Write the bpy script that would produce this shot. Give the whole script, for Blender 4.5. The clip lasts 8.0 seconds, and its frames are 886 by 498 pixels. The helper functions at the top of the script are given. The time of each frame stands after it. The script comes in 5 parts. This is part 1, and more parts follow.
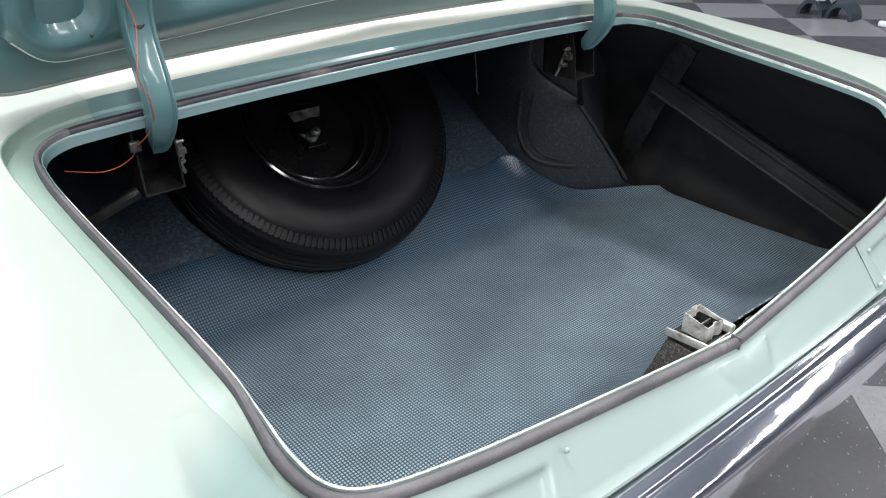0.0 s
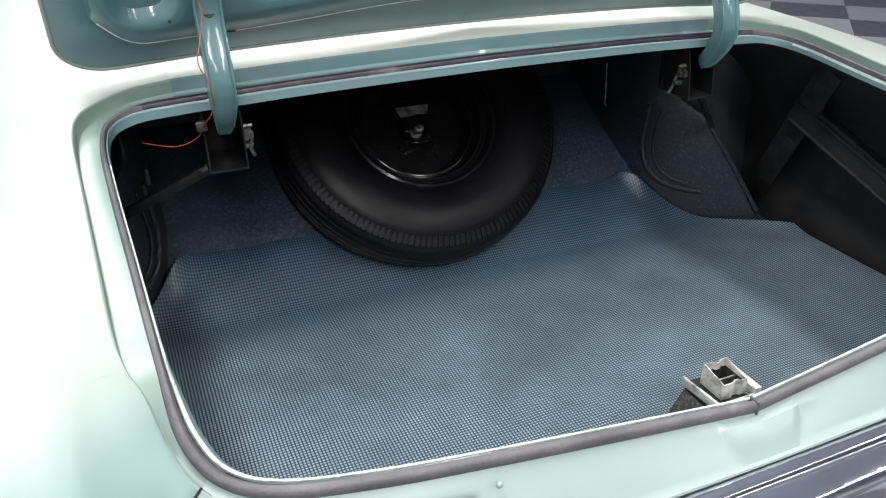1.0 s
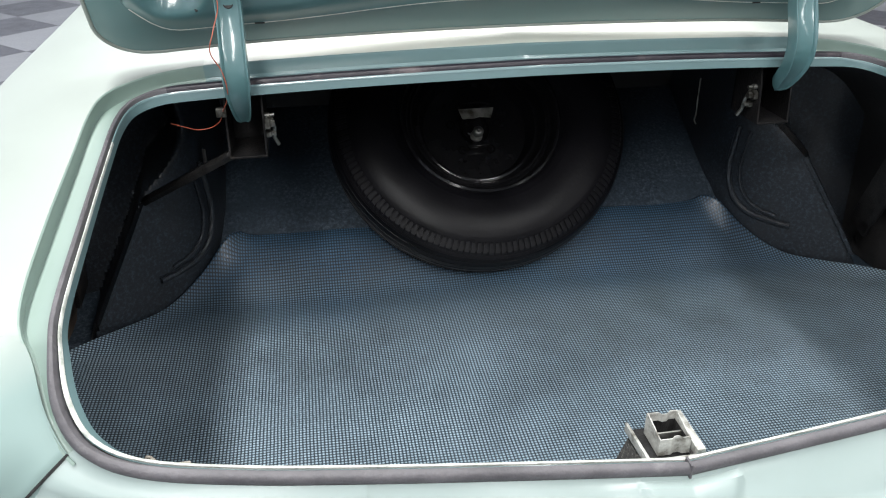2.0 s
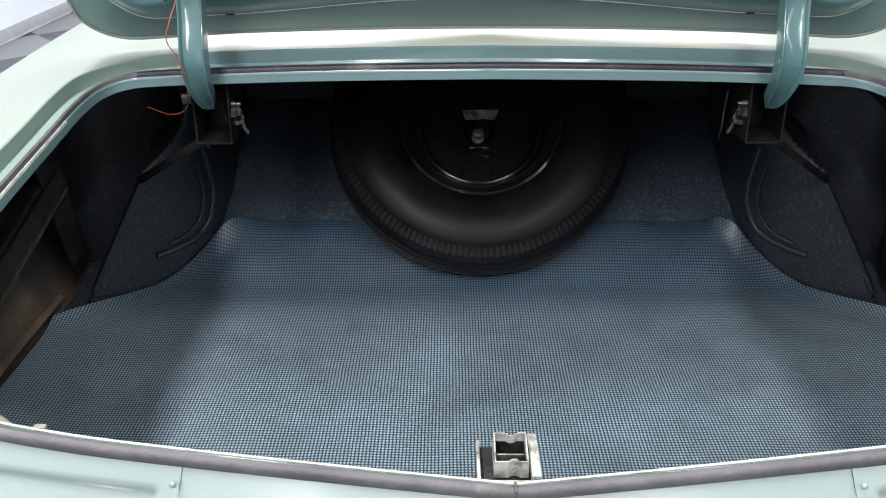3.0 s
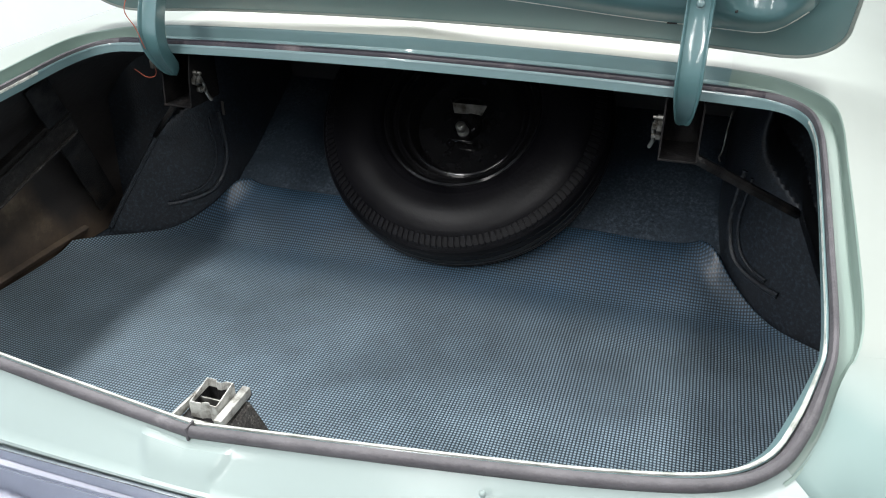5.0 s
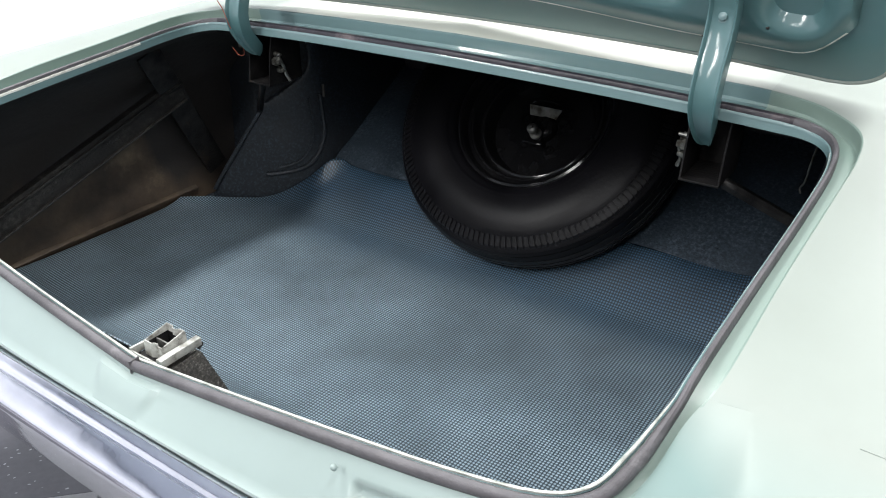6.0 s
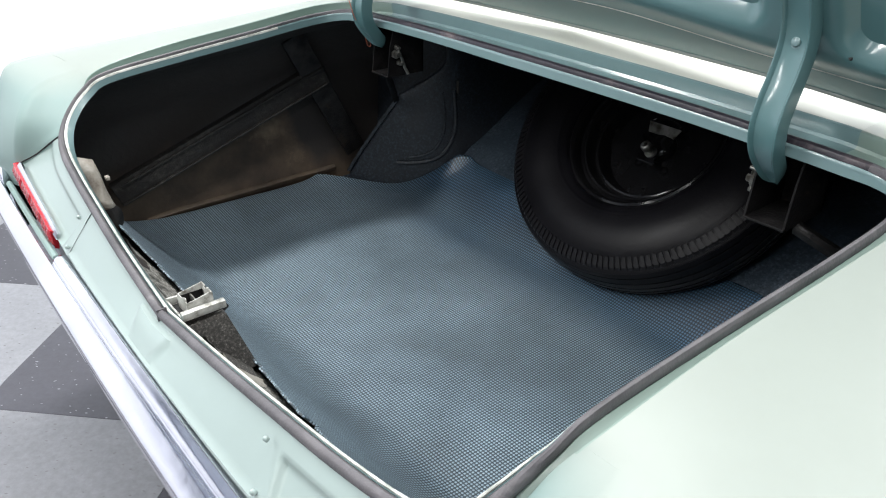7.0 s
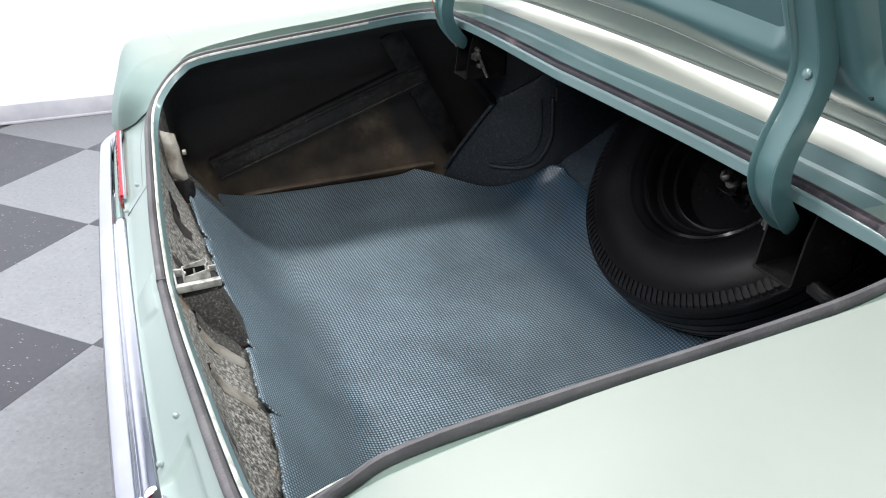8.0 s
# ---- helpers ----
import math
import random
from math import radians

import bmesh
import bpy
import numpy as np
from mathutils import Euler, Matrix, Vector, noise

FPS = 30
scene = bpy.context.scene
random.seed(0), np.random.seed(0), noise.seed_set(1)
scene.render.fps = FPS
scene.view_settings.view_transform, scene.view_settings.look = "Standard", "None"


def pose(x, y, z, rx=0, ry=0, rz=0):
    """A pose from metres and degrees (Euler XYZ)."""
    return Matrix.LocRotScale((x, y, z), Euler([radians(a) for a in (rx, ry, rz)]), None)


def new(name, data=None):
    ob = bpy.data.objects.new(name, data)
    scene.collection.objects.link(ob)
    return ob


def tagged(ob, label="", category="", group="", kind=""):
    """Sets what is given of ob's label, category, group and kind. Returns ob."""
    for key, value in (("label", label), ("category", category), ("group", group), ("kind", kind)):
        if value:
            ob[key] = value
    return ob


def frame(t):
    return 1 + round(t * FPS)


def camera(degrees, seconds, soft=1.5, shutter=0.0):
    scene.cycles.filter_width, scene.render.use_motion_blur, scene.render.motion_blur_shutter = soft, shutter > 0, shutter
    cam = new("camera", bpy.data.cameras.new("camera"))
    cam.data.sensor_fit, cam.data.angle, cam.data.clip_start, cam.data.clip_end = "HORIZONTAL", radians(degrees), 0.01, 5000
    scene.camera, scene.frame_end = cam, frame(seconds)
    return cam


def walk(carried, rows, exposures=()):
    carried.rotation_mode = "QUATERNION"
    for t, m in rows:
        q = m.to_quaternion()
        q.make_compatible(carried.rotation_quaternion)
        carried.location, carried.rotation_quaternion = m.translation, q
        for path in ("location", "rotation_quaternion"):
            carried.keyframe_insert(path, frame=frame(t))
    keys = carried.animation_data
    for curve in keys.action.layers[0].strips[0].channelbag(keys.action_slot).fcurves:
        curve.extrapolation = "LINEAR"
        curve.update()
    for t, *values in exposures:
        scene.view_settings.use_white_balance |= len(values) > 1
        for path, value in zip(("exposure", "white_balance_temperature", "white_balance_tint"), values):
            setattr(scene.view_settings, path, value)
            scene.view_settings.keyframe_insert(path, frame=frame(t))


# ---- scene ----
cam = camera(59.5, 8.0, soft=1.1)
METRES, EYE, TILT, LEAN, TURN = 2.22, 1.40, -28.0, 0.0, -39.57
ROWS = [
    (0.0, 0.0, 0.0, 0.0, 0.0, 0.0, -0.0),
    (0.5, 0.0549, 0.0083, 0.0052, 6.47, -0.21, -3.4),
    (1.0, 0.1064, 0.021, 0.0121, 14.29, -0.91, -7.51),
    (1.5, 0.1569, 0.0428, 0.0235, 20.92, -1.99, -10.81),
    (3.0, 0.3176, 0.1424, 0.0768, 36.44, -6.04, -17.72),
    (3.5, 0.3618, 0.176, 0.0946, 40.03, -7.18, -19.11),
    (4.0, 0.4114, 0.217, 0.1163, 44.17, -8.58, -20.56),
    (5.5, 0.5389, 0.3358, 0.1813, 61.93, -15.6, -25.53),
    (6.0, 0.5685, 0.3971, 0.2146, 71.64, -19.89, -27.23),
    (6.5, 0.5813, 0.4505, 0.2442, 80.29, -23.91, -28.16),
    (7.0, 0.5833, 0.501, 0.2725, 91.63, -29.3, -28.53),
    (7.5, 0.5687, 0.5573, 0.3035, 100.96, -33.75, -28.04),
    (8.0, 0.5494, 0.6103, 0.3326, 109.18, -37.65, -27.15),
]
START = pose(0, 0, 0, 0, 0.4, 0) @ pose(-0.850, -0.414, EYE, TILT, LEAN, TURN)
walk(cam, [(t, START @ pose(METRES * x, METRES * y, METRES * z, 90 + pitch, roll, yaw)) for t, x, y, z, yaw, pitch, roll in ROWS])

# ---- world, lights and exposure ----
world = bpy.data.worlds.new("world")
scene.world = world
world.use_nodes = True
world.node_tree.nodes["Background"].inputs[0].default_value = (0.75, 0.85, 1.0, 1)
world.node_tree.nodes["Background"].inputs[1].default_value = 0.3
LAMP_POWER = 97.0
CEILING = 3.6


# ---- materials ----
def material(name, base, rough=0.5, metal=0.0, coat=0.0, spec=0.5):
    m = bpy.data.materials.new(name)
    m.use_nodes = True
    b = m.node_tree.nodes["Principled BSDF"]
    b.inputs["Base Color"].default_value = (*base, 1)
    b.inputs["Roughness"].default_value = rough
    b.inputs["Metallic"].default_value = metal
    b.inputs["Coat Weight"].default_value = coat
    b.inputs["Coat Roughness"].default_value = 0.16
    b.inputs["Specular IOR Level"].default_value = spec
    return m


def node(m, kind, **values):
    n = m.node_tree.nodes.new(kind)
    for key, value in values.items():
        if key in n.inputs:
            n.inputs[key].default_value = value
    return n


def link(m, a, b):
    m.node_tree.links.new(a, b)


def bsdf(m):
    return m.node_tree.nodes["Principled BSDF"]


def mottle(m, colours, scale, detail=6.0, lo=0.35, hi=0.65, coords="Object", rough=None, bump=0.0, bump_scale=None, seed=0.0):
    """Colour varied by noise between the given colours, with roughness and relief of its own."""
    tc = node(m, "ShaderNodeTexCoord")
    mp = node(m, "ShaderNodeMapping")
    mp.inputs["Location"].default_value = (seed, seed * 0.7, seed * 1.3)
    link(m, tc.outputs[coords], mp.inputs["Vector"])
    n = node(m, "ShaderNodeTexNoise", Scale=scale, Detail=detail, Roughness=0.62)
    link(m, mp.outputs[0], n.inputs["Vector"])
    ramp = node(m, "ShaderNodeValToRGB")
    els = ramp.color_ramp.elements
    while len(els) < len(colours):
        els.new(0.5)
    for k, (e, c) in enumerate(zip(els, colours)):
        e.position = lo + (hi - lo) * k / (len(colours) - 1)
        e.color = (*c, 1)
    link(m, n.outputs["Fac"], ramp.inputs[0])
    link(m, ramp.outputs[0], bsdf(m).inputs["Base Color"])
    if rough:
        r = node(m, "ShaderNodeMapRange")
        r.inputs["To Min"].default_value, r.inputs["To Max"].default_value = rough
        link(m, n.outputs["Fac"], r.inputs["Value"])
        link(m, r.outputs[0], bsdf(m).inputs["Roughness"])
    if bump:
        n2 = node(m, "ShaderNodeTexNoise", Scale=bump_scale or scale * 6, Detail=4.0)
        link(m, mp.outputs[0], n2.inputs["Vector"])
        bp = node(m, "ShaderNodeBump", Strength=bump, Distance=0.004)
        link(m, n2.outputs["Fac"], bp.inputs["Height"])
        link(m, bp.outputs[0], bsdf(m).inputs["Normal"])
    return n, ramp


def patches(m, colour, scale, lo, hi, seed=3.0):
    """Irregular stains of another colour laid over a material."""
    socket = bsdf(m).inputs["Base Color"]
    before = socket.links[0].from_socket
    tc = node(m, "ShaderNodeTexCoord")
    mp = node(m, "ShaderNodeMapping")
    mp.inputs["Location"].default_value = (seed, seed, seed)
    link(m, tc.outputs["Object"], mp.inputs["Vector"])
    n = node(m, "ShaderNodeTexNoise", Scale=scale, Detail=8.0, Roughness=0.65)
    link(m, mp.outputs[0], n.inputs["Vector"])
    r = node(m, "ShaderNodeMapRange")
    r.inputs["From Min"].default_value, r.inputs["From Max"].default_value = lo, hi
    link(m, n.outputs["Fac"], r.inputs["Value"])
    mix = node(m, "ShaderNodeMix")
    mix.data_type = "RGBA"
    mix.inputs[7].default_value = (*colour, 1)
    link(m, r.outputs[0], mix.inputs[0])
    link(m, before, mix.inputs[6])
    link(m, mix.outputs[2], socket)


def car_paint(name, colours, gloss, coat):
    m = material(name, colours[0], 0.5, 0.0, 1.0, 0.6)
    mottle(m, colours, 3.0, rough=(0.45, 0.55))
    bsdf(m).inputs["Coat IOR"].default_value = 1.55
    bsdf(m).inputs["Coat Roughness"].default_value = gloss
    bsdf(m).inputs["Coat Weight"].default_value = coat
    return m


# one mint paint in lit and shaded copies; jambs and lid underside darker
PAINT = car_paint("lit_mint_paint", [(0.231, 0.258, 0.237), (0.249, 0.279, 0.257)], 0.42, 0.16)
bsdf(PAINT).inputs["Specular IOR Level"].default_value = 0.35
# brighter copy of the mint, with the deck's light in its colour
DECK_LIT = car_paint("lit_deck_paint", [(0.54, 0.55, 0.485), (0.58, 0.59, 0.525)], 0.45, 0.2)
# darker copy, with the channel's shade in its colour
CHANNEL = car_paint("shaded_channel_mint", [(0.160, 0.222, 0.196), (0.176, 0.242, 0.214)], 0.30, 0.4)


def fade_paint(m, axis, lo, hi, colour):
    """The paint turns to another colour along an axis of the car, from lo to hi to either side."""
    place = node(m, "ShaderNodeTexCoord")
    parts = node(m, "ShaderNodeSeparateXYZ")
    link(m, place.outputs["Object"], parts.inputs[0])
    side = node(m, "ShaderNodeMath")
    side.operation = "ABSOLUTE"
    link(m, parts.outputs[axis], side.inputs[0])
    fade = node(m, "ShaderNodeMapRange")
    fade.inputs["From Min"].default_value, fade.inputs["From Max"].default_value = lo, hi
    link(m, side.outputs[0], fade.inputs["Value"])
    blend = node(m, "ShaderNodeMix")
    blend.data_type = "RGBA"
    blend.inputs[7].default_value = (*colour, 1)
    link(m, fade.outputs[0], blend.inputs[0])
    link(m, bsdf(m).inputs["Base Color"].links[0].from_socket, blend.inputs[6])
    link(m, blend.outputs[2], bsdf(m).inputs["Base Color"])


# painted deck brightness fades out towards the quarters; their tail ends take shaded teal
fade_paint(DECK_LIT, "X", 0.38, 0.54, (0.249, 0.279, 0.256))
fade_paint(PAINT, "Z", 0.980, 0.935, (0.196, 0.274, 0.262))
JAMB = car_paint("shaded_jamb_teal", [(0.122, 0.200, 0.208), (0.138, 0.222, 0.231)], 0.15, 0.9)
LID_SHADED = car_paint("shaded_lid_teal", [(0.066, 0.150, 0.157), (0.077, 0.170, 0.178)], 0.12, 1.0)
# rear panel's copy, tealer because that panel is lit less
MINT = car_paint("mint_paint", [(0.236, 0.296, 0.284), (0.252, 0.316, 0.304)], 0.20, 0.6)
RUBBER = material("weatherstrip_rubber", (0.10, 0.09, 0.09), 0.55)
mottle(RUBBER, [(0.058, 0.055, 0.061), (0.112, 0.106, 0.115)], 14.0, rough=(0.45, 0.7), bump=0.25, bump_scale=200)
# darker copy of the seal's rubber for its shaded front stretch
SHADED_RUBBER = material("blackish_rubber", (0.02, 0.018, 0.022), 0.4)
mottle(SHADED_RUBBER, [(0.014, 0.012, 0.018), (0.030, 0.026, 0.034)], 14.0, rough=(0.30, 0.5), bump=0.2, bump_scale=200)
patches(SHADED_RUBBER, (0.13, 0.105, 0.11), 9.0, 0.56, 0.70, 2.0)
CHROME = material("chrome", (0.78, 0.78, 0.80), 0.06, 1.0)
mottle(CHROME, [(0.72, 0.71, 0.77), (0.84, 0.83, 0.89)], 7.0, rough=(0.05, 0.11), bump=0.14, bump_scale=22)
STEEL = material("zinc_steel", (0.5, 0.5, 0.48), 0.4, 0.9)
mottle(STEEL, [(0.07, 0.062, 0.05), (0.20, 0.20, 0.185), (0.30, 0.30, 0.28)], 40.0, rough=(0.3, 0.6), bump=0.2)
ZINC = material("pale_worn_steel", (0.5, 0.5, 0.47), 0.5, 0.4)
mottle(ZINC, [(0.16, 0.15, 0.13), (0.40, 0.40, 0.375), (0.52, 0.52, 0.49)], 60.0, rough=(0.35, 0.6), bump=0.3)
PRIMER = material("dusty_primer", (0.4, 0.37, 0.32), 0.8)
mottle(PRIMER, [(0.09, 0.07, 0.055), (0.22, 0.20, 0.17), (0.30, 0.285, 0.255)], 26.0, lo=0.28, hi=0.6, rough=(0.6, 0.85), bump=0.4)
WEDGE = material("dark_speckled_undercoat", (0.03, 0.03, 0.03), 0.7)
mottle(WEDGE, [(0.036, 0.034, 0.032), (0.095, 0.090, 0.083), (0.36, 0.35, 0.32)], 260.0, detail=2.0, lo=0.42, hi=0.80, rough=(0.5, 0.8), bump=0.4)
BLACK_METAL = material("black_metal", (0.018, 0.018, 0.02), 0.5, 0.0)
bsdf(BLACK_METAL).inputs["Specular IOR Level"].default_value = 0.25
mottle(BLACK_METAL, [(0.008, 0.008, 0.0088), (0.030, 0.029, 0.029)], 34.0, rough=(0.35, 0.65), bump=0.3)
# near-black base, darker than the other black metal, with rusty patches
BRACKET = material("black_bracket_paint", (0.008, 0.008, 0.009), 0.6)
bsdf(BRACKET).inputs["Specular IOR Level"].default_value = 0.18
mottle(BRACKET, [(0.004, 0.004, 0.0045), (0.013, 0.012, 0.012)], 30.0, rough=(0.4, 0.7), bump=0.3)
patches(BRACKET, (0.06, 0.045, 0.034), 24.0, 0.62, 0.74, 7.0)
SCUFFED = material("scuffed_undercoat", (0.03, 0.03, 0.03), 0.7)
mottle(SCUFFED, [(0.010, 0.0095, 0.009), (0.030, 0.028, 0.026), (0.085, 0.080, 0.074)], 75.0, detail=6.0, lo=0.36, hi=0.74, rough=(0.45, 0.8), bump=0.5, bump_scale=220)
patches(SCUFFED, (0.012, 0.011, 0.011), 9.0, 0.45, 0.62, 4.0)
LINER = material("trunk_liner", (0.02, 0.02, 0.022), 0.7)
mottle(LINER, [(0.009, 0.009, 0.0095), (0.024, 0.022, 0.022)], 12.0, rough=(0.5, 0.8), bump=0.3)
VINYL = material("wheelhouse_vinyl", (0.03, 0.036, 0.04), 0.5)
mottle(VINYL, [(0.0100, 0.0128, 0.0168), (0.0155, 0.0203, 0.0275), (0.033, 0.044, 0.058)], 150.0, detail=3.0, lo=0.38, hi=0.66, rough=(0.35, 0.6), bump=0.25, bump_scale=300)
patches(VINYL, (0.018, 0.020, 0.024), 5.0, 0.45, 0.65, 6.0)
KICK = material("kick_panel_vinyl", (0.05, 0.06, 0.07), 0.45)
mottle(KICK, [(0.016, 0.024, 0.034), (0.036, 0.049, 0.065), (0.082, 0.103, 0.125)], 140.0, detail=3.0, lo=0.38, hi=0.68, rough=(0.22, 0.42), bump=0.25, bump_scale=230)
patches(KICK, (0.020, 0.029, 0.040), 5.0, 0.45, 0.65, 6.0)
SPLASH = material("speckled_coating", (0.2, 0.2, 0.19), 0.7)
mottle(SPLASH, [(0.055, 0.052, 0.046), (0.19, 0.184, 0.168), (0.44, 0.43, 0.40)], 170.0, detail=3.0, rough=(0.5, 0.8), bump=0.5, bump_scale=300)
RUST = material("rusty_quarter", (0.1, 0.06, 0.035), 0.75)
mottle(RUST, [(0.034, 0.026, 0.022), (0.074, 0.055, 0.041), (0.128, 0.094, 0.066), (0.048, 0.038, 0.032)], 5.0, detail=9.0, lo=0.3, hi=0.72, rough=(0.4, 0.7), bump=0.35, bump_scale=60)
TYRE = material("tyre_rubber", (0.022, 0.022, 0.023), 0.55)
mottle(TYRE, [(0.0032, 0.0032, 0.0042), (0.0075, 0.0072, 0.0088)], 8.0, rough=(0.30, 0.44), bump=0.12, bump_scale=120)
bsdf(TYRE).inputs["Specular IOR Level"].default_value = 0.13
# tyre rubber a touch lighter, for the light the lugs catch
TREAD = material("lit_lug_rubber", (0.008, 0.008, 0.009), 0.5)
bsdf(TREAD).inputs["Specular IOR Level"].default_value = 0.22
mottle(TREAD, [(0.0036, 0.0036, 0.0046), (0.0085, 0.0083, 0.0100)], 40.0, rough=(0.35, 0.5))
RIM = material("black_gloss_rim", (0.008, 0.008, 0.009), 0.14)
bsdf(RIM).inputs["Specular IOR Level"].default_value = 0.35
mottle(RIM, [(0.006, 0.006, 0.007), (0.012, 0.012, 0.013)], 10.0, rough=(0.08, 0.18))
RED = material("red_lens", (0.34, 0.008, 0.016), 0.22, 0, 0.5)
WIRE = material("red_wire", (0.55, 0.10, 0.04), 0.45)
mottle(WIRE, [(0.30, 0.06, 0.035), (0.46, 0.12, 0.065)], 30.0)
WALL = material("white_wall", (0.85, 0.86, 0.87), 0.7)
mottle(WALL, [(0.76, 0.80, 0.87), (0.80, 0.84, 0.91)], 2.0, bump=0.1, bump_scale=60)
BASE = material("grey_baseboard", (0.42, 0.42, 0.47), 0.5)
mottle(BASE, [(0.38, 0.38, 0.43), (0.46, 0.46, 0.50)], 8.0, rough=(0.35, 0.6))
CEIL = material("ceiling_white", (0.72, 0.78, 0.86), 0.9)
mottle(CEIL, [(0.70, 0.76, 0.85), (0.74, 0.80, 0.88)], 3.0)


def tile_material(name, ground, fleck, flecks):
    m = material(name, ground, 0.3)
    tc = node(m, "ShaderNodeTexCoord")
    n = node(m, "ShaderNodeTexNoise", Scale=9.0, Detail=6.0)
    link(m, tc.outputs["Object"], n.inputs["Vector"])
    v = node(m, "ShaderNodeTexVoronoi", Scale=flecks)
    mp = node(m, "ShaderNodeMapping")
    mp.inputs["Scale"].default_value = (1.0, 2.4, 1.0)
    mp.inputs["Rotation"].default_value = (0, 0, 0.6)
    warp = node(m, "ShaderNodeTexNoise", Scale=30.0, Detail=2.0)
    link(m, tc.outputs["Object"], warp.inputs["Vector"])
    add = node(m, "ShaderNodeVectorMath")
    add.operation = "MULTIPLY_ADD"
    add.inputs[1].default_value = (0.02, 0.02, 0.02)
    link(m, warp.outputs["Color"], add.inputs[0])
    link(m, tc.outputs["Object"], add.inputs[2])
    link(m, add.outputs[0], mp.inputs["Vector"])
    link(m, mp.outputs[0], v.inputs["Vector"])
    less = node(m, "ShaderNodeMath")
    less.operation = "LESS_THAN"
    less.inputs[1].default_value = 0.16
    link(m, v.outputs["Distance"], less.inputs[0])
    pick = node(m, "ShaderNodeSeparateColor")
    link(m, v.outputs["Color"], pick.inputs[0])
    few = node(m, "ShaderNodeMath")
    few.operation = "GREATER_THAN"
    few.inputs[1].default_value = 0.62
    link(m, pick.outputs[0], few.inputs[0])
    both = node(m, "ShaderNodeMath")
    both.operation = "MULTIPLY"
    link(m, less.outputs[0], both.inputs[0])
    link(m, few.outputs[0], both.inputs[1])
    info = node(m, "ShaderNodeObjectInfo")
    shade = node(m, "ShaderNodeMapRange")
    shade.inputs["To Min"].default_value, shade.inputs["To Max"].default_value = 0.88, 1.1
    link(m, info.outputs["Random"], shade.inputs["Value"])
    cloud = node(m, "ShaderNodeMapRange")
    cloud.inputs["To Min"].default_value, cloud.inputs["To Max"].default_value = 0.82, 1.18
    link(m, n.outputs["Fac"], cloud.inputs["Value"])
    mul = node(m, "ShaderNodeMath")
    mul.operation = "MULTIPLY"
    link(m, shade.outputs[0], mul.inputs[0])
    link(m, cloud.outputs[0], mul.inputs[1])
    scaled = node(m, "ShaderNodeVectorMath")
    scaled.operation = "SCALE"
    scaled.inputs[0].default_value = ground
    scuff = node(m, "ShaderNodeTexNoise", Scale=55.0, Detail=5.0, Roughness=0.7)
    link(m, tc.outputs["Object"], scuff.inputs["Vector"])
    wear = node(m, "ShaderNodeMapRange")
    wear.inputs["From Min"].default_value, wear.inputs["From Max"].default_value = 0.3, 0.7
    wear.inputs["To Min"].default_value, wear.inputs["To Max"].default_value = 0.84, 1.12
    link(m, scuff.outputs["Fac"], wear.inputs["Value"])
    worn = node(m, "ShaderNodeMath")
    worn.operation = "MULTIPLY"
    link(m, mul.outputs[0], worn.inputs[0])
    link(m, wear.outputs[0], worn.inputs[1])
    link(m, worn.outputs[0], scaled.inputs["Scale"])
    mix = node(m, "ShaderNodeMix")
    mix.data_type = "RGBA"
    mix.inputs[7].default_value = (*fleck, 1)
    link(m, both.outputs[0], mix.inputs[0])
    link(m, scaled.outputs[0], mix.inputs[6])
    link(m, mix.outputs[2], bsdf(m).inputs["Base Color"])
    r = node(m, "ShaderNodeMapRange")
    r.inputs["To Min"].default_value, r.inputs["To Max"].default_value = 0.25, 0.5
    link(m, n.outputs["Fac"], r.inputs["Value"])
    link(m, r.outputs[0], bsdf(m).inputs["Roughness"])
    return m


patches(SPLASH, (0.20, 0.12, 0.07), 9.0, 0.57, 0.66)
patches(SPLASH, (0.030, 0.028, 0.026), 14.0, 0.56, 0.66, 8.0)
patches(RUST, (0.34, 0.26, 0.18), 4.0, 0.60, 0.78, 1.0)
# shade painted over the rust: dark upwards and behind the gusset
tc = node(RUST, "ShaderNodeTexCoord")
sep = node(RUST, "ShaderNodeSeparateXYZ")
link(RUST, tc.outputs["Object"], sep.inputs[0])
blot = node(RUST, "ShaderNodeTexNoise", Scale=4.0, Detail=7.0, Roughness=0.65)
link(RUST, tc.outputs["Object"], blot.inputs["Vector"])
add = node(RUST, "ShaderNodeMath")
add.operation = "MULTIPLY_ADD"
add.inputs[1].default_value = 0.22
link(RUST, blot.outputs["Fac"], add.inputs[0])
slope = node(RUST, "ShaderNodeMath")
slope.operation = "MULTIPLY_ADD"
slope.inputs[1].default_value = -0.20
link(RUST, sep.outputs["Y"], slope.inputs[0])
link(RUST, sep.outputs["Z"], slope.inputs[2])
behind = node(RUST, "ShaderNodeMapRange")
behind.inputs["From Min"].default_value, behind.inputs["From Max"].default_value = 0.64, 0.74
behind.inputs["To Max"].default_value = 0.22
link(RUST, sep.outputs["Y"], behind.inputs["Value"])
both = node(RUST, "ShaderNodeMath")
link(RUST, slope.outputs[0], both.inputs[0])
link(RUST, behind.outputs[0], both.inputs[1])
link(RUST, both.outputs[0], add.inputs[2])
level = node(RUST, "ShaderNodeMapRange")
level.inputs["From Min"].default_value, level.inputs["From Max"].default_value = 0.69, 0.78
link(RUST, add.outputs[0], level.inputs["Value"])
upper_shade = node(RUST, "ShaderNodeMix")
upper_shade.data_type = "RGBA"
upper_shade.inputs[7].default_value = (0.044, 0.039, 0.037, 1)
link(RUST, level.outputs[0], upper_shade.inputs[0])
link(RUST, bsdf(RUST).inputs["Base Color"].links[0].from_socket, upper_shade.inputs[6])
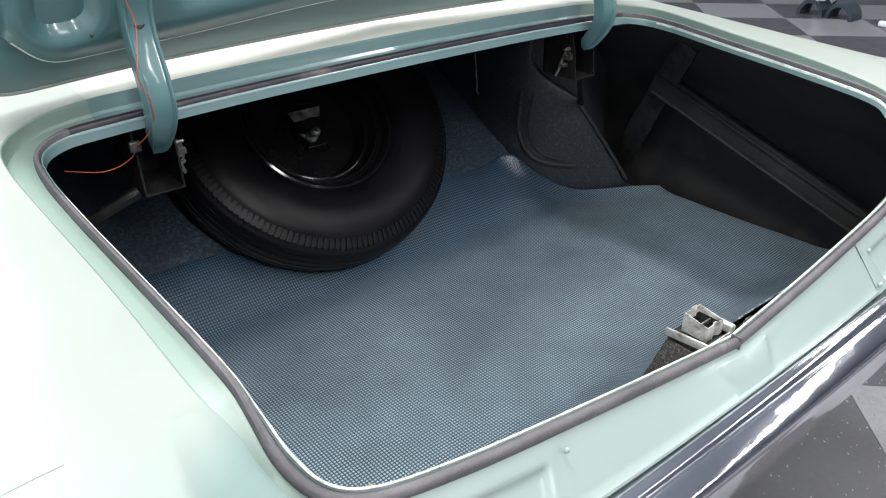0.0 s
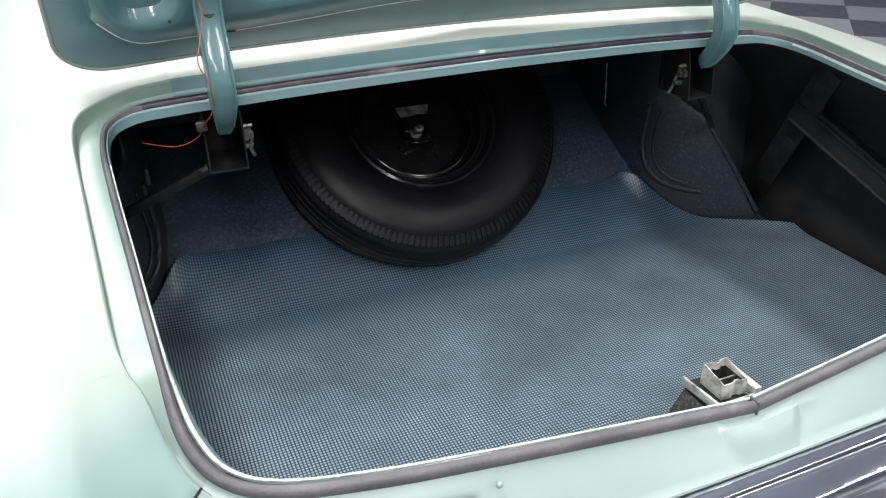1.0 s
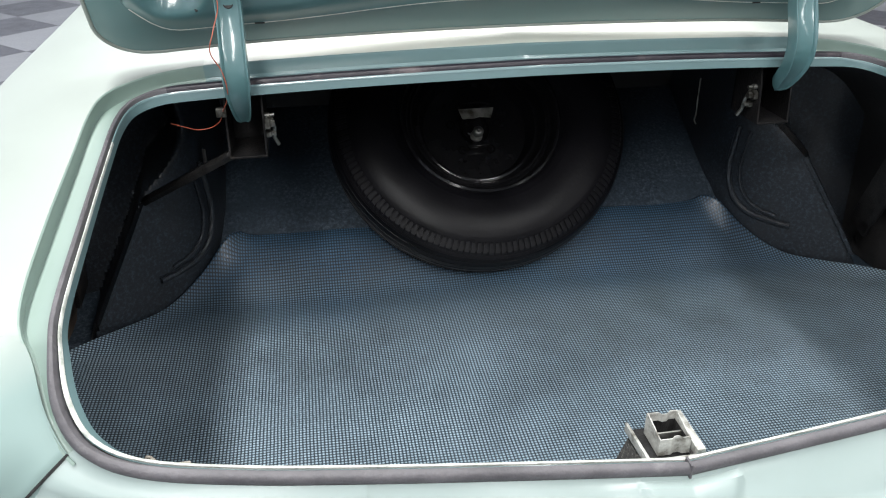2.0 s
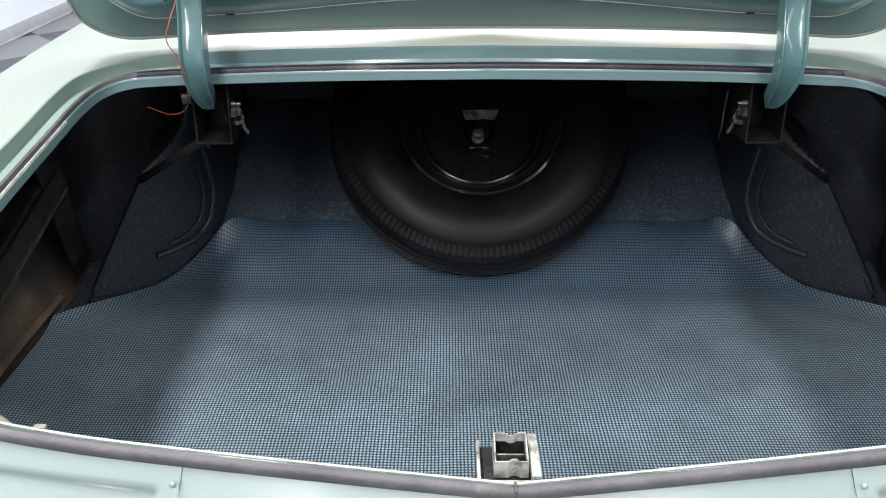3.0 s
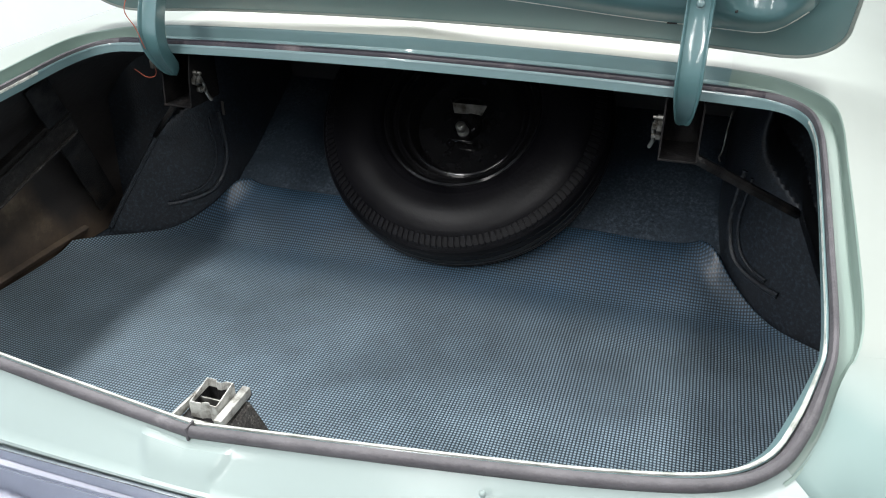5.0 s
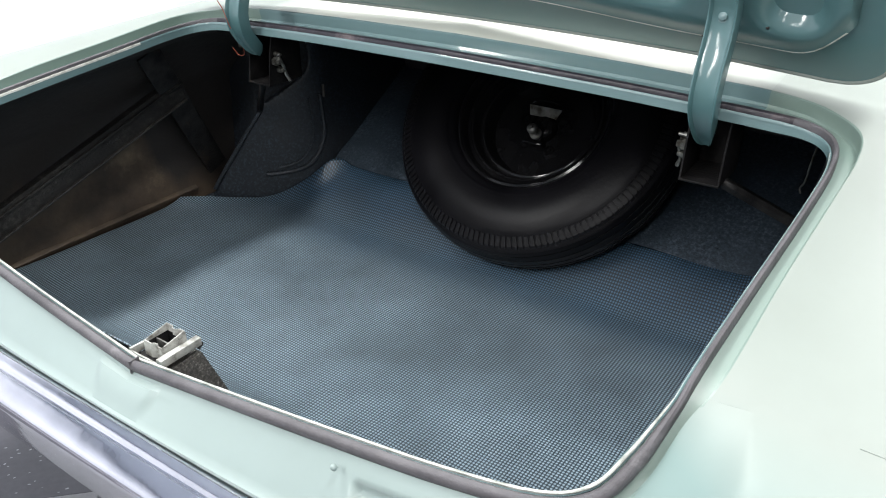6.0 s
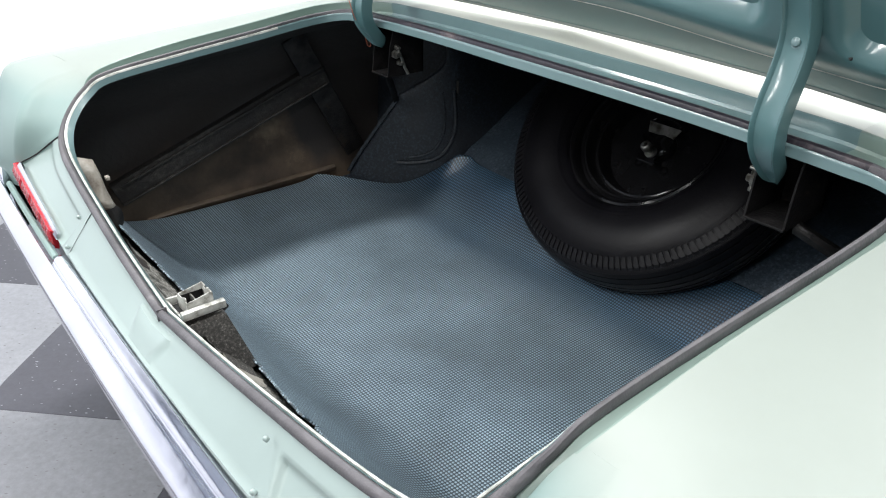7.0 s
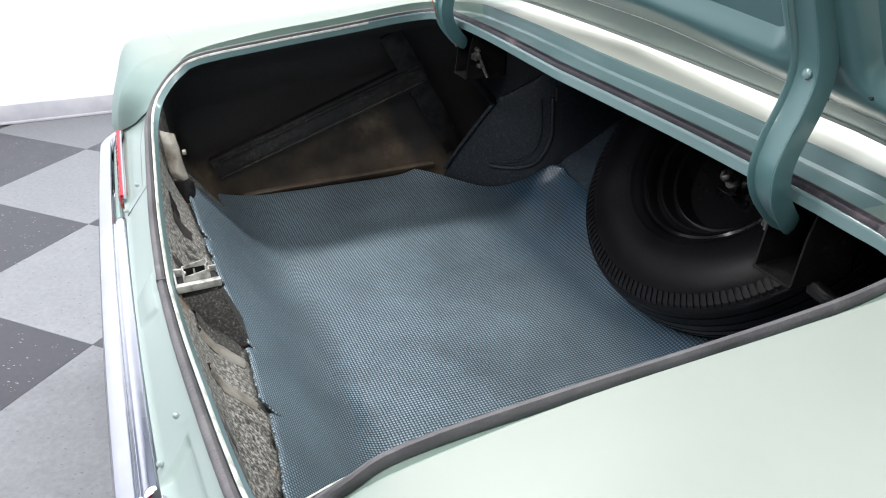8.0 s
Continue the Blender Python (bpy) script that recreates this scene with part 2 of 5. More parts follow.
link(RUST, upper_shade.outputs[2], bsdf(RUST).inputs["Base Color"])
patches(LINER, (0.045, 0.036, 0.03), 7.0, 0.62, 0.75, 5.0)
patches(BLACK_METAL, (0.05, 0.036, 0.026), 16.0, 0.60, 0.72, 2.0)
patches(RUBBER, (0.20, 0.19, 0.197), 11.0, 0.60, 0.75, 4.0)
LIP = material("bare_lip_edge", (0.6, 0.62, 0.57), 0.5)
mottle(LIP, [(0.30, 0.32, 0.29), (0.52, 0.54, 0.50), (0.60, 0.61, 0.57)], 45.0, rough=(0.35, 0.6), bump=0.3)
TILE_DARK = tile_material("dark_tile", (0.054, 0.053, 0.064), (0.28, 0.28, 0.30), 42.0)
TILE_LIGHT = tile_material("light_tile", (0.196, 0.20, 0.216), (0.12, 0.12, 0.125), 36.0)


def weave_material():
    """Woven vinyl matting: small raised blocks on a dark ground, 4 mm apart."""
    m = material("woven_mat", (0.06, 0.08, 0.09), 0.45)
    uv = node(m, "ShaderNodeTexCoord")
    sep = node(m, "ShaderNodeSeparateXYZ")
    drift = node(m, "ShaderNodeTexNoise", Scale=14.0, Detail=3.0)
    link(m, uv.outputs["UV"], drift.inputs["Vector"])
    shift = node(m, "ShaderNodeVectorMath")
    shift.operation = "MULTIPLY_ADD"
    shift.inputs[1].default_value = (0.0022, 0.0022, 0.0)
    link(m, drift.outputs["Color"], shift.inputs[0])
    link(m, uv.outputs["UV"], shift.inputs[2])
    link(m, shift.outputs[0], sep.inputs[0])
    waves = []
    for axis, pitch in (("X", 0.0059), ("Y", 0.0059)):
        k = node(m, "ShaderNodeMath")
        k.operation = "MULTIPLY"
        k.inputs[1].default_value = 2 * math.pi / pitch
        link(m, sep.outputs[axis], k.inputs[0])
        s = node(m, "ShaderNodeMath")
        s.operation = "SINE"
        link(m, k.outputs[0], s.inputs[0])
        h = node(m, "ShaderNodeMapRange")
        h.inputs["From Min"].default_value = -1.0
        link(m, s.outputs[0], h.inputs["Value"])
        waves.append(h)
    dots = node(m, "ShaderNodeMath")
    dots.operation = "MULTIPLY"
    link(m, waves[0].outputs[0], dots.inputs[0])
    link(m, waves[1].outputs[0], dots.inputs[1])
    ramp = node(m, "ShaderNodeValToRGB")
    ramp.color_ramp.elements[0].position, ramp.color_ramp.elements[0].color = 0.06, (0.027, 0.041, 0.053, 1)
    ramp.color_ramp.elements[1].position, ramp.color_ramp.elements[1].color = 0.46, (0.272, 0.360, 0.425, 1)
    link(m, dots.outputs[0], ramp.inputs[0])
    stain = node(m, "ShaderNodeTexNoise", Scale=5.0, Detail=7.0, Roughness=0.6)
    tc = node(m, "ShaderNodeTexCoord")
    link(m, tc.outputs["Object"], stain.inputs["Vector"])
    tone = node(m, "ShaderNodeMapRange")
    tone.inputs["From Min"].default_value, tone.inputs["From Max"].default_value = 0.3, 0.7
    tone.inputs["To Min"].default_value, tone.inputs["To Max"].default_value = 0.66, 1.22
    link(m, stain.outputs["Fac"], tone.inputs["Value"])
    scaled = node(m, "ShaderNodeVectorMath")
    scaled.operation = "SCALE"
    link(m, ramp.outputs[0], scaled.inputs[0])
    link(m, tone.outputs[0], scaled.inputs["Scale"])
    # the deck's shade is painted in: navy strip of weave along the kick-up
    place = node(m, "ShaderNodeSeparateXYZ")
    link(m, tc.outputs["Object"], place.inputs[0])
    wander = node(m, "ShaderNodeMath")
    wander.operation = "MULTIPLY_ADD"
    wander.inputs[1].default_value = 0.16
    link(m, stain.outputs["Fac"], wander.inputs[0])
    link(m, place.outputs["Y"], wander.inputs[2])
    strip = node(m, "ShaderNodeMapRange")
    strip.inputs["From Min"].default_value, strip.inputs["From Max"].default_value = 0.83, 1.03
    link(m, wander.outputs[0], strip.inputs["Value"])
    deck_shade = node(m, "ShaderNodeMix")
    deck_shade.data_type, deck_shade.blend_type = "RGBA", "MULTIPLY"
    deck_shade.inputs[7].default_value = (0.19, 0.32, 0.45, 1)
    link(m, strip.outputs[0], deck_shade.inputs[0])
    link(m, scaled.outputs[0], deck_shade.inputs[6])
    link(m, deck_shade.outputs[2], bsdf(m).inputs["Base Color"])
    r = node(m, "ShaderNodeMapRange")
    r.inputs["To Min"].default_value, r.inputs["To Max"].default_value = 0.38, 0.55
    link(m, stain.outputs["Fac"], r.inputs["Value"])
    link(m, r.outputs[0], bsdf(m).inputs["Roughness"])
    bsdf(m).inputs["Coat Weight"].default_value = 0.35
    bsdf(m).inputs["Coat Roughness"].default_value = 0.32
    bp = node(m, "ShaderNodeBump", Strength=0.6, Distance=0.0012)
    link(m, dots.outputs[0], bp.inputs["Height"])
    link(m, bp.outputs[0], bsdf(m).inputs["Normal"])
    return m


MAT = weave_material()


# ---- mesh helpers ----
def part(name, bm, mat, parent=None, label="", smooth=40):
    me = bpy.data.meshes.new(name)
    bmesh.ops.recalc_face_normals(bm, faces=bm.faces)
    bm.to_mesh(me)
    bm.free()
    me.materials.append(mat)
    if smooth:
        for p in me.polygons:
            p.use_smooth = True
        me.set_sharp_from_angle(angle=radians(smooth))
    ob = new(name, me)
    ob.parent = parent
    if label:
        ob["label"] = label
    return ob


def empty(name, label, category, group="", kind="", at=(0, 0, 0)):
    ob = new(name)
    ob.location = at
    return tagged(ob, label, category, group, kind)


def grid(bm, rows, close_u=False, close_v=False):
    """A sheet through rows of points."""
    vs = [[bm.verts.new(p) for p in row] for row in rows]
    nu, nv = len(vs), len(vs[0])
    for i in range(nu - (0 if close_u else 1)):
        for j in range(nv - (0 if close_v else 1)):
            a, b = vs[i], vs[(i + 1) % nu]
            try:
                bm.faces.new((a[j], a[(j + 1) % nv], b[(j + 1) % nv], b[j]))
            except ValueError:
                pass
    return vs


def sheet(name, rows, mat, parent, label="", thick=0.0, smooth=40, close_u=False, close_v=False, outward=1.0):
    bm = bmesh.new()
    grid(bm, rows, close_u, close_v)
    ob = part(name, bm, mat, parent, label, smooth)
    if thick:
        s = ob.modifiers.new("thickness", "SOLIDIFY")
        s.thickness, s.offset = thick, outward
    return ob


def box(bm, x0, x1, y0, y1, z0, z1, bevel=0.0, m=None):
    r = bmesh.ops.create_cube(bm, size=1.0)
    for v in r["verts"]:
        v.co = Vector(((x0 + x1) / 2 + v.co.x * (x1 - x0), (y0 + y1) / 2 + v.co.y * (y1 - y0), (z0 + z1) / 2 + v.co.z * (z1 - z0)))
    if bevel:
        edges = list({e for v in r["verts"] for e in v.link_edges})
        r2 = bmesh.ops.bevel(bm, geom=edges, offset=bevel, segments=2, affect="EDGES", profile=0.5)
        verts = list({v for f in r2["faces"] for v in f.verts} | {v for v in r["verts"] if v.is_valid})
    else:
        verts = r["verts"]
    if m is not None:
        bmesh.ops.transform(bm, matrix=m, verts=verts)


def turned(bm, outline, n=48, m=Matrix(), close=False):
    """A solid of revolution about z from (radius, height) pairs."""
    rows = [[m @ Vector((r * math.cos(2 * math.pi * k / n), r * math.sin(2 * math.pi * k / n), h)) for k in range(n)] for r, h in outline]
    grid(bm, rows, close_u=close, close_v=True)


def sweep(bm, path, radius, n=8):
    """A round rod along a path, with closed ends."""
    rows = []
    for i, p in enumerate(path):
        t = (Vector(path[min(i + 1, len(path) - 1)]) - Vector(path[max(i - 1, 0)])).normalized()
        a = t.cross(Vector((0.3, 0.2, 0.93))).normalized()
        b = t.cross(a)
        rows.append([Vector(p) + radius * (math.cos(2 * math.pi * k / n) * a + math.sin(2 * math.pi * k / n) * b) for k in range(n)])
    vs = grid(bm, rows, close_v=True)
    bm.faces.new(vs[0][::-1])
    bm.faces.new(vs[-1])


def spline(points, n):
    """Points of a smooth curve through the given ones, n to each stretch."""
    c = np.array(points, float)
    out = []
    for i in range(len(c) - 1):
        p0, p1, p2, p3 = c[max(i - 1, 0)], c[i], c[i + 1], c[min(i + 2, len(c) - 1)]
        for u in np.arange(n) / n:
            out.append(0.5 * (2 * p1 + (p2 - p0) * u + (2 * p0 - 5 * p1 + 4 * p2 - p3) * u * u + (3 * p1 - p0 - 3 * p2 + p3) * u ** 3))
    out.append(c[-1])
    return np.array(out)


def smooth_step(a, b, v):
    """0 at a, 1 at b; a may be the larger."""
    t = min(1, max(0, (v - a) / (b - a)))
    return t * t * (3 - 2 * t)


def mirrored(rows):
    return [[Vector((-p[0], p[1], p[2])) for p in row] for row in rows]


# ---- the car: trunk opening ----
car = empty("car", "pale mint green vintage car with its trunk lid wide open", "car")
# each row: place of the seal, normal, channel width, step height, foot of the outer skin
RIM_ROWS = [
    ((0.000, -0.004, 0.803), (0, -0.45, 0.89), 0.003, 0.000),
    ((0.180, 0.001, 0.822), (0, -0.45, 0.89), 0.003, 0.000),
    ((0.340, 0.010, 0.836), (0, -0.45, 0.89), 0.003, 0.000),
    ((0.460, 0.018, 0.848), (0, -0.48, 0.87), 0.003, 0.000),
    ((0.555, 0.027, 0.864), (0.15, -0.55, 0.82), 0.004, 0.000),
    ((0.603, 0.042, 0.886), (0.30, -0.60, 0.74), 0.003, 0.001),
    ((0.626, 0.068, 0.918), (0.35, -0.50, 0.79), 0.003, 0.002),
    ((0.636, 0.105, 0.953), (0.25, -0.35, 0.90), 0.005, 0.006),
    ((0.641, 0.150, 0.976), (0.10, -0.12, 0.99), 0.021, 0.012),
    ((0.648, 0.290, 0.993), (0.02, 0.00, 1.00), 0.022, 0.018),
    ((0.657, 0.480, 1.011), (0.00, 0.00, 1.00), 0.022, 0.018),
    ((0.659, 0.600, 1.024), (0.00, 0.00, 1.00), 0.026, 0.018),
    ((0.646, 0.668, 1.031), (0.00, 0.00, 1.00), 0.033, 0.020),
    ((0.604, 0.700, 1.037), (0.00, 0.00, 1.00), 0.046, 0.020),
    ((0.540, 0.703, 1.041), (0.00, 0.00, 1.00), 0.056, 0.021),
    ((0.476, 0.701, 1.044), (0.00, 0.00, 1.00), 0.058, 0.021),
    ((0.321, 0.692, 1.051), (0.00, 0.00, 1.00), 0.058, 0.021),
    ((0.162, 0.676, 1.058), (0.00, 0.00, 1.00), 0.058, 0.021),
    ((0.000, 0.660, 1.064), (0.00, 0.00, 1.00), 0.058, 0.021),
]
STEP = 5
half = spline([[*p, *n, w, s] for p, n, w, s in RIM_ROWS], STEP)
other = half[::-1] * np.array([-1, 1, 1, -1, 1, 1, 1, 1])
loop = np.concatenate([half, other[1:-1]])
COUNT, HALF = len(loop), len(half)


def rim_frame(i):
    p = Vector(loop[i % COUNT][:3])
    t = (Vector(loop[(i + 1) % COUNT][:3]) - Vector(loop[(i - 1) % COUNT][:3])).normalized()
    n = Vector(loop[i % COUNT][3:6]).normalized()
    out = t.cross(n).normalized()
    up = out.cross(t).normalized()
    return p, out, up, loop[i % COUNT][6] * (1 - 0.35 * snug(i)), loop[i % COUNT][7]


def snug(i):
    """Along the quarters the seal is pressed flat and narrow."""
    i = min(i % COUNT, COUNT - i % COUNT)
    return smooth_step(29, 38, i) * smooth_step(68, 62, i)


def rim(i, out, up, wide=0.0, high=0.0):
    p, o, u, w, s = rim_frame(i)
    out = out * (1 - 0.40 * snug(i)) + (0.006 if p.x > 0 else 0.006 * wide - 0.004 * (1 - wide)) * snug(i)
    return p + o * (out + wide * w) + u * (up + high * s)


def ring(out, up, wide=0.0, high=0.0, span=None):
    return [rim(i, out, up, wide, high) for i in (span if span is not None else range(COUNT))]


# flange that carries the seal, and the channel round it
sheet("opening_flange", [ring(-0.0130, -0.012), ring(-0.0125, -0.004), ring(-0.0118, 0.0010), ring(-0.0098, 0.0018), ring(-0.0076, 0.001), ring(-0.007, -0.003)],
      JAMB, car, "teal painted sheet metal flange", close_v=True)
for span, stuff, words in ((range(-52, 59), LIP, "whitish worn edge of the flange"), (range(58, COUNT - 51), JAMB, "teal painted edge of the flange")):
    span = [i % COUNT for i in span]
    rows = [[rim(i, out, up - 0.0034 * snug(i) * (i < HALF)) for i in span] for out, up in ((-0.0126, 0.0), (-0.0122, 0.0036), (-0.0110, 0.0048), (-0.0096, 0.0046), (-0.0088, 0.0020))]
    sheet("pinch_edge", rows, stuff, car, words)
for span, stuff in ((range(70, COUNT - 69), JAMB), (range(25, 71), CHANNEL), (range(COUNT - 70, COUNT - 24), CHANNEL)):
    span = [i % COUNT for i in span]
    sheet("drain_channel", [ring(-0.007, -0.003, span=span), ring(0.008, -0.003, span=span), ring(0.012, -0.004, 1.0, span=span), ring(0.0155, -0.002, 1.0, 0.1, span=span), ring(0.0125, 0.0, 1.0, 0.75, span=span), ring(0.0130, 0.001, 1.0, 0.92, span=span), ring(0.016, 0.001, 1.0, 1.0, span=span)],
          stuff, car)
seal = [(-0.0062, -0.002), (-0.0068, 0.005), (-0.0050, 0.0095), (-0.0012, 0.0110), (0.0028, 0.0100), (0.0056, 0.0065), (0.0066, 0.001), (0.0060, -0.002)]
bm = bmesh.new()
swell = [1 + 0.35 * smooth_step(58, 68, min(i % COUNT, COUNT - i % COUNT)) for i in range(COUNT + 1)]
grid(bm, [[rim(i, a * swell[i % COUNT], b * swell[i % COUNT] ** 0.5) for a, b in seal] for i in range(-66, 67)], close_v=True)
part("weatherstrip", bm, RUBBER, car, "dull grey rubber weatherstrip")
bm = bmesh.new()
grid(bm, [[rim(i, a * swell[i], b * swell[i] ** 0.5) for a, b in seal] for i in range(66, COUNT - 65)], close_v=True)
part("weatherstrip", bm, SHADED_RUBBER, car, "blackish rubber weatherstrip, shade in its colour, with a little dust")
bm = bmesh.new()
box(bm, -0.0014, 0.0014, -0.012, 0.003, 0.797, 0.8155, 0.0006)
part("weatherstrip_joint", bm, RUBBER, car)

# outer panels: from the channel's edge outwards
I_REAR, I_CORNER, I_SEAM = 26, 38, 14 * STEP


def lerp(a, b, u):
    return Vector(a) * (1 - u) + Vector(b) * u


OUTER = spline([(0.900, 0.105, 0.9775), (0.901, 0.16, 0.981), (0.902, 0.30, 0.987), (0.904, 0.54, 0.995), (0.906, 0.80, 1.006), (0.908, 1.25, 1.022), (0.910, 2.6, 1.05), (0.56, 2.6, 1.11)], STEP)


def quarter_rows():
    rows = []
    for k, i in enumerate(range(I_CORNER, I_SEAM + 1)):
        a = rim(i, 0.016, 0.001, 1.0, 1.0)
        at = k * 7 * STEP / (I_SEAM - I_CORNER)
        j = min(int(at), 7 * STEP - 1)
        b = lerp(OUTER[j], OUTER[j + 1], at - j)
        row = [a]
        for u in np.linspace(0, 1, 13)[1:]:
            p = lerp(a, b, u)
            p.z += 0.012 * math.sin(math.pi * u) * (0.6 + 0.4 * min(1, p.y / 0.5))
            row.append(p)
        if at <= 6 * STEP:
            for dx, dz in ((0.012, -0.004), (0.021, -0.013), (0.026, -0.03), (0.034, -0.08), (0.045, -0.18), (0.05, -0.30), (0.04, -0.42), (0.0, -0.5)):
                row.append(b + Vector((dx, 0, dz)))
        else:
            row += [b] * 8
        rows.append(row)
    return rows


deck = []
for i in range(I_SEAM, COUNT - I_SEAM + 1):
    a = rim(i, 0.016, 0.001, 1.0, 1.0)
    b = Vector((a.x * 0.56 / 0.54, 2.6, 1.13 - 0.0638 * a.x ** 2))
    edge = smooth_step(0.38, 0.535, abs(a.x))
    row = [a]
    for d in (0.004, 0.009, 0.016, 0.028, 0.045, 0.075, 0.12, 0.2, 0.3, 0.42, 0.5, 0.75, 1.0):
        p = lerp(a, b, d)
        own = 0.15 * min(d, 0.12) - 0.018 * smooth_step(0.12, 1.0, d)
        p.z += own * (1 - edge) + 0.012 * math.sin(math.pi * d) * edge
        row.append(p)
    deck.append(row)
sheet("deck_panel", deck, DECK_LIT, car, "cream-mint deck panel under the rear window, its brightness painted in")

# rear panel below the lip, and the ends that close the quarters
PANEL_FOOT = lambda x: Vector((x, -0.050 + 0.012 * (x / 0.6) ** 2, 0.757 + 0.010 * (x / 0.6) ** 2))


def rear_row(i):
    """From the seal over the flat panel to its rolled foot; i may lie between two steps of the rim."""
    lo, f = math.floor(i), i - math.floor(i)
    a = lerp(rim(lo, 0.007, -0.004, 1.0, 1.0), rim(lo + 1, 0.007, -0.004, 1.0, 1.0), f)
    b = PANEL_FOOT(a.x * 1.03)
    row = [lerp(rim(lo, 0.0062, -0.002), rim(lo + 1, 0.0062, -0.002), f), a]
    for v in (0.06, 0.12, 0.2, 0.3, 0.4, 0.5, 0.58, 0.66, 0.76, 0.88):
        # the boss in the middle, narrower below
        wide = 0.050 - 0.026 * v
        boss = smooth_step(wide + 0.020, wide, abs(a.x)) * smooth_step(0.02, 0.12, v) * smooth_step(1.0, 0.22, v)
        row.append(lerp(a, b, v) + Vector((0, -0.0042, 0.0031)) * (boss + 0.12 * math.sin(math.pi * v)))
    return row + [lerp(a, b, 0.94) + Vector((0, -0.002, 0.001)), b, b + Vector((0, 0.007, -0.008)), b + Vector((0, 0.01, -0.08))]


I_PANEL = 10
PANEL_STEPS = sorted(set([*range(-I_PANEL, I_PANEL + 1), *np.linspace(-2, 2, 61)]))
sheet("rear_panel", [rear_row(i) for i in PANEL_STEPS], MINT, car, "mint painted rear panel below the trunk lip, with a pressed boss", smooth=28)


def end_rows():
    """The quarter's rounded end: a pressed scoop beside the seal, then the rolled-over edge."""
    top = quarter_rows()[0][:13]
    inner = [rim(i, 0.012, 0.0, 1.0, 1.0) for i in range(I_REAR, I_CORNER + 1)]
    inner[-1] = top[0]
    arc = [Vector(q) for q in spline([(0.737, -0.033, 0.802), (0.716, -0.028, 0.850), (0.710, -0.017, 0.890), (0.716, 0.002, 0.922), (0.720, 0.027, 0.948), (0.716, 0.068, 0.968), tuple(top[2])], 2)]
    outer = [Vector(q) for q in spline([(0.885, -0.050, 0.775), (0.897, -0.042, 0.815), (0.897, -0.028, 0.860), (0.893, -0.012, 0.905), (0.894, 0.003, 0.945), (0.899, 0.030, 0.969), tuple(top[12])], 2)]
    rows = []
    for k in range(13):
        u = k / 12
        row = []
        for j in range(8):
            q = lerp(inner[k], arc[k], j / 7)
            dip = math.sin(math.pi * (j / 7) ** 1.4) ** 2 * (1 - u ** 3)
            row.append(q + Vector((0, 0.005, -0.0025)) * dip)
        for j in range(1, 11):
            f = j / 10
            q = lerp(arc[k], outer[k], f)
            row.append(q + Vector((0, -0.003, 0.002)) * math.sin(math.pi * f) * (1 - u ** 2))
        row += [row[-1] + Vector((0.012, 0.012 * (1 - u), -0.006)), row[-1] + Vector((0.024, 0.06 * (1 - u), -0.03))]
        rows.append(row)
    rows[-1][8:18] = [q.copy() for q in top[3:13]]
    rows.insert(0, [q + Vector((0, 0.012, -0.06)) for q in rows[0]])
    return rows


def housing_row(i, u):
    """The lamp housing from the seal down to the lamp."""
    a = rim(i, 0.007, -0.004, 1.0, 1.0)
    b = lerp((0.350, -0.0459, 0.7604), (0.737, -0.034, 0.800), u)
    mid = lerp(a, b, 0.55) + Vector((0, -0.001, 0.001))
    row = [rim(i, 0.0062, -0.002), a, lerp(a, b, 0.12) + Vector((0, -0.0008, 0.0006)), mid, lerp(a, b, 0.9) + Vector((0, -0.001, 0.001)), b, b + Vector((0, 0.006, -0.008)), b + Vector((0, 0.01, -0.08))]
    return [q + Vector((0, -0.0012, 0.0012)) for q in row]


def housing_rows():
    """The housing's sheet: a flat end with two screws, then a pressed recess round the lamp."""
    rows = []
    for u in np.concatenate([np.linspace(0, 0.2, 21), np.linspace(0.2, 1, 33)[1:]]):
        i = I_PANEL + u * (I_REAR - I_PANEL)
        lo = min(math.floor(i), I_REAR - 1)
        p = [lerp(a, b, i - lo) for a, b in zip(housing_row(lo, (lo - I_PANEL) / (I_REAR - I_PANEL)), housing_row(lo + 1, (lo + 1 - I_PANEL) / (I_REAR - I_PANEL)))]
        row = p[:2]
        for v in (0.08, 0.16, 0.22, 0.26, 0.30, 0.34, 0.40, 0.5, 0.62, 0.75, 0.88):
            start = 0.045 + 0.05 * max(0.0, v - 0.25)
            dip = smooth_step(start, start + 0.022, u) * smooth_step(0.20, 0.33, v)
            row.append(lerp(p[1], p[5], v) + Vector((0, 0.0064, -0.0048)) * dip)
        rows.append(row + p[5:])
    return rows


for side in (1, -1):
    rows = end_rows() if side == 1 else mirrored(end_rows())
    bm = bmesh.new()
    grid(bm, quarter_rows() if side == 1 else mirrored(quarter_rows()))
    grid(bm, rows)
    bmesh.ops.remove_doubles(bm, verts=bm.verts, dist=0.0004)
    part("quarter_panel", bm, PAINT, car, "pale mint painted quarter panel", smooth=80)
    ends = end_rows()
    if side < 0:
        bm = bmesh.new()
        sweep(bm, [Vector((-q.x, q.y, q.z)) for q in ends[1][:8]], 0.0016, 6)
        part("panel_gap", bm, BLACK_METAL, car, "thin dark gap between the panels")
    rows = housing_rows() if side == 1 else mirrored(housing_rows())
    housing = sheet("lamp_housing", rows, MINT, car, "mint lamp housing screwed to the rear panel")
    for dx, y, z in ((0.345, -0.0160, 0.829), (0.356, -0.0430, 0.776)):
        bm = bmesh.new()
        turned(bm, [(0.0, 0.0035), (0.002, 0.003), (0.0035, 0.001), (0.0035, -0.003)], 12, Matrix.Translation((side * dx, y, z)) @ Matrix.Rotation(radians(35), 4, "X"))
        part("screw", bm, MINT, housing)

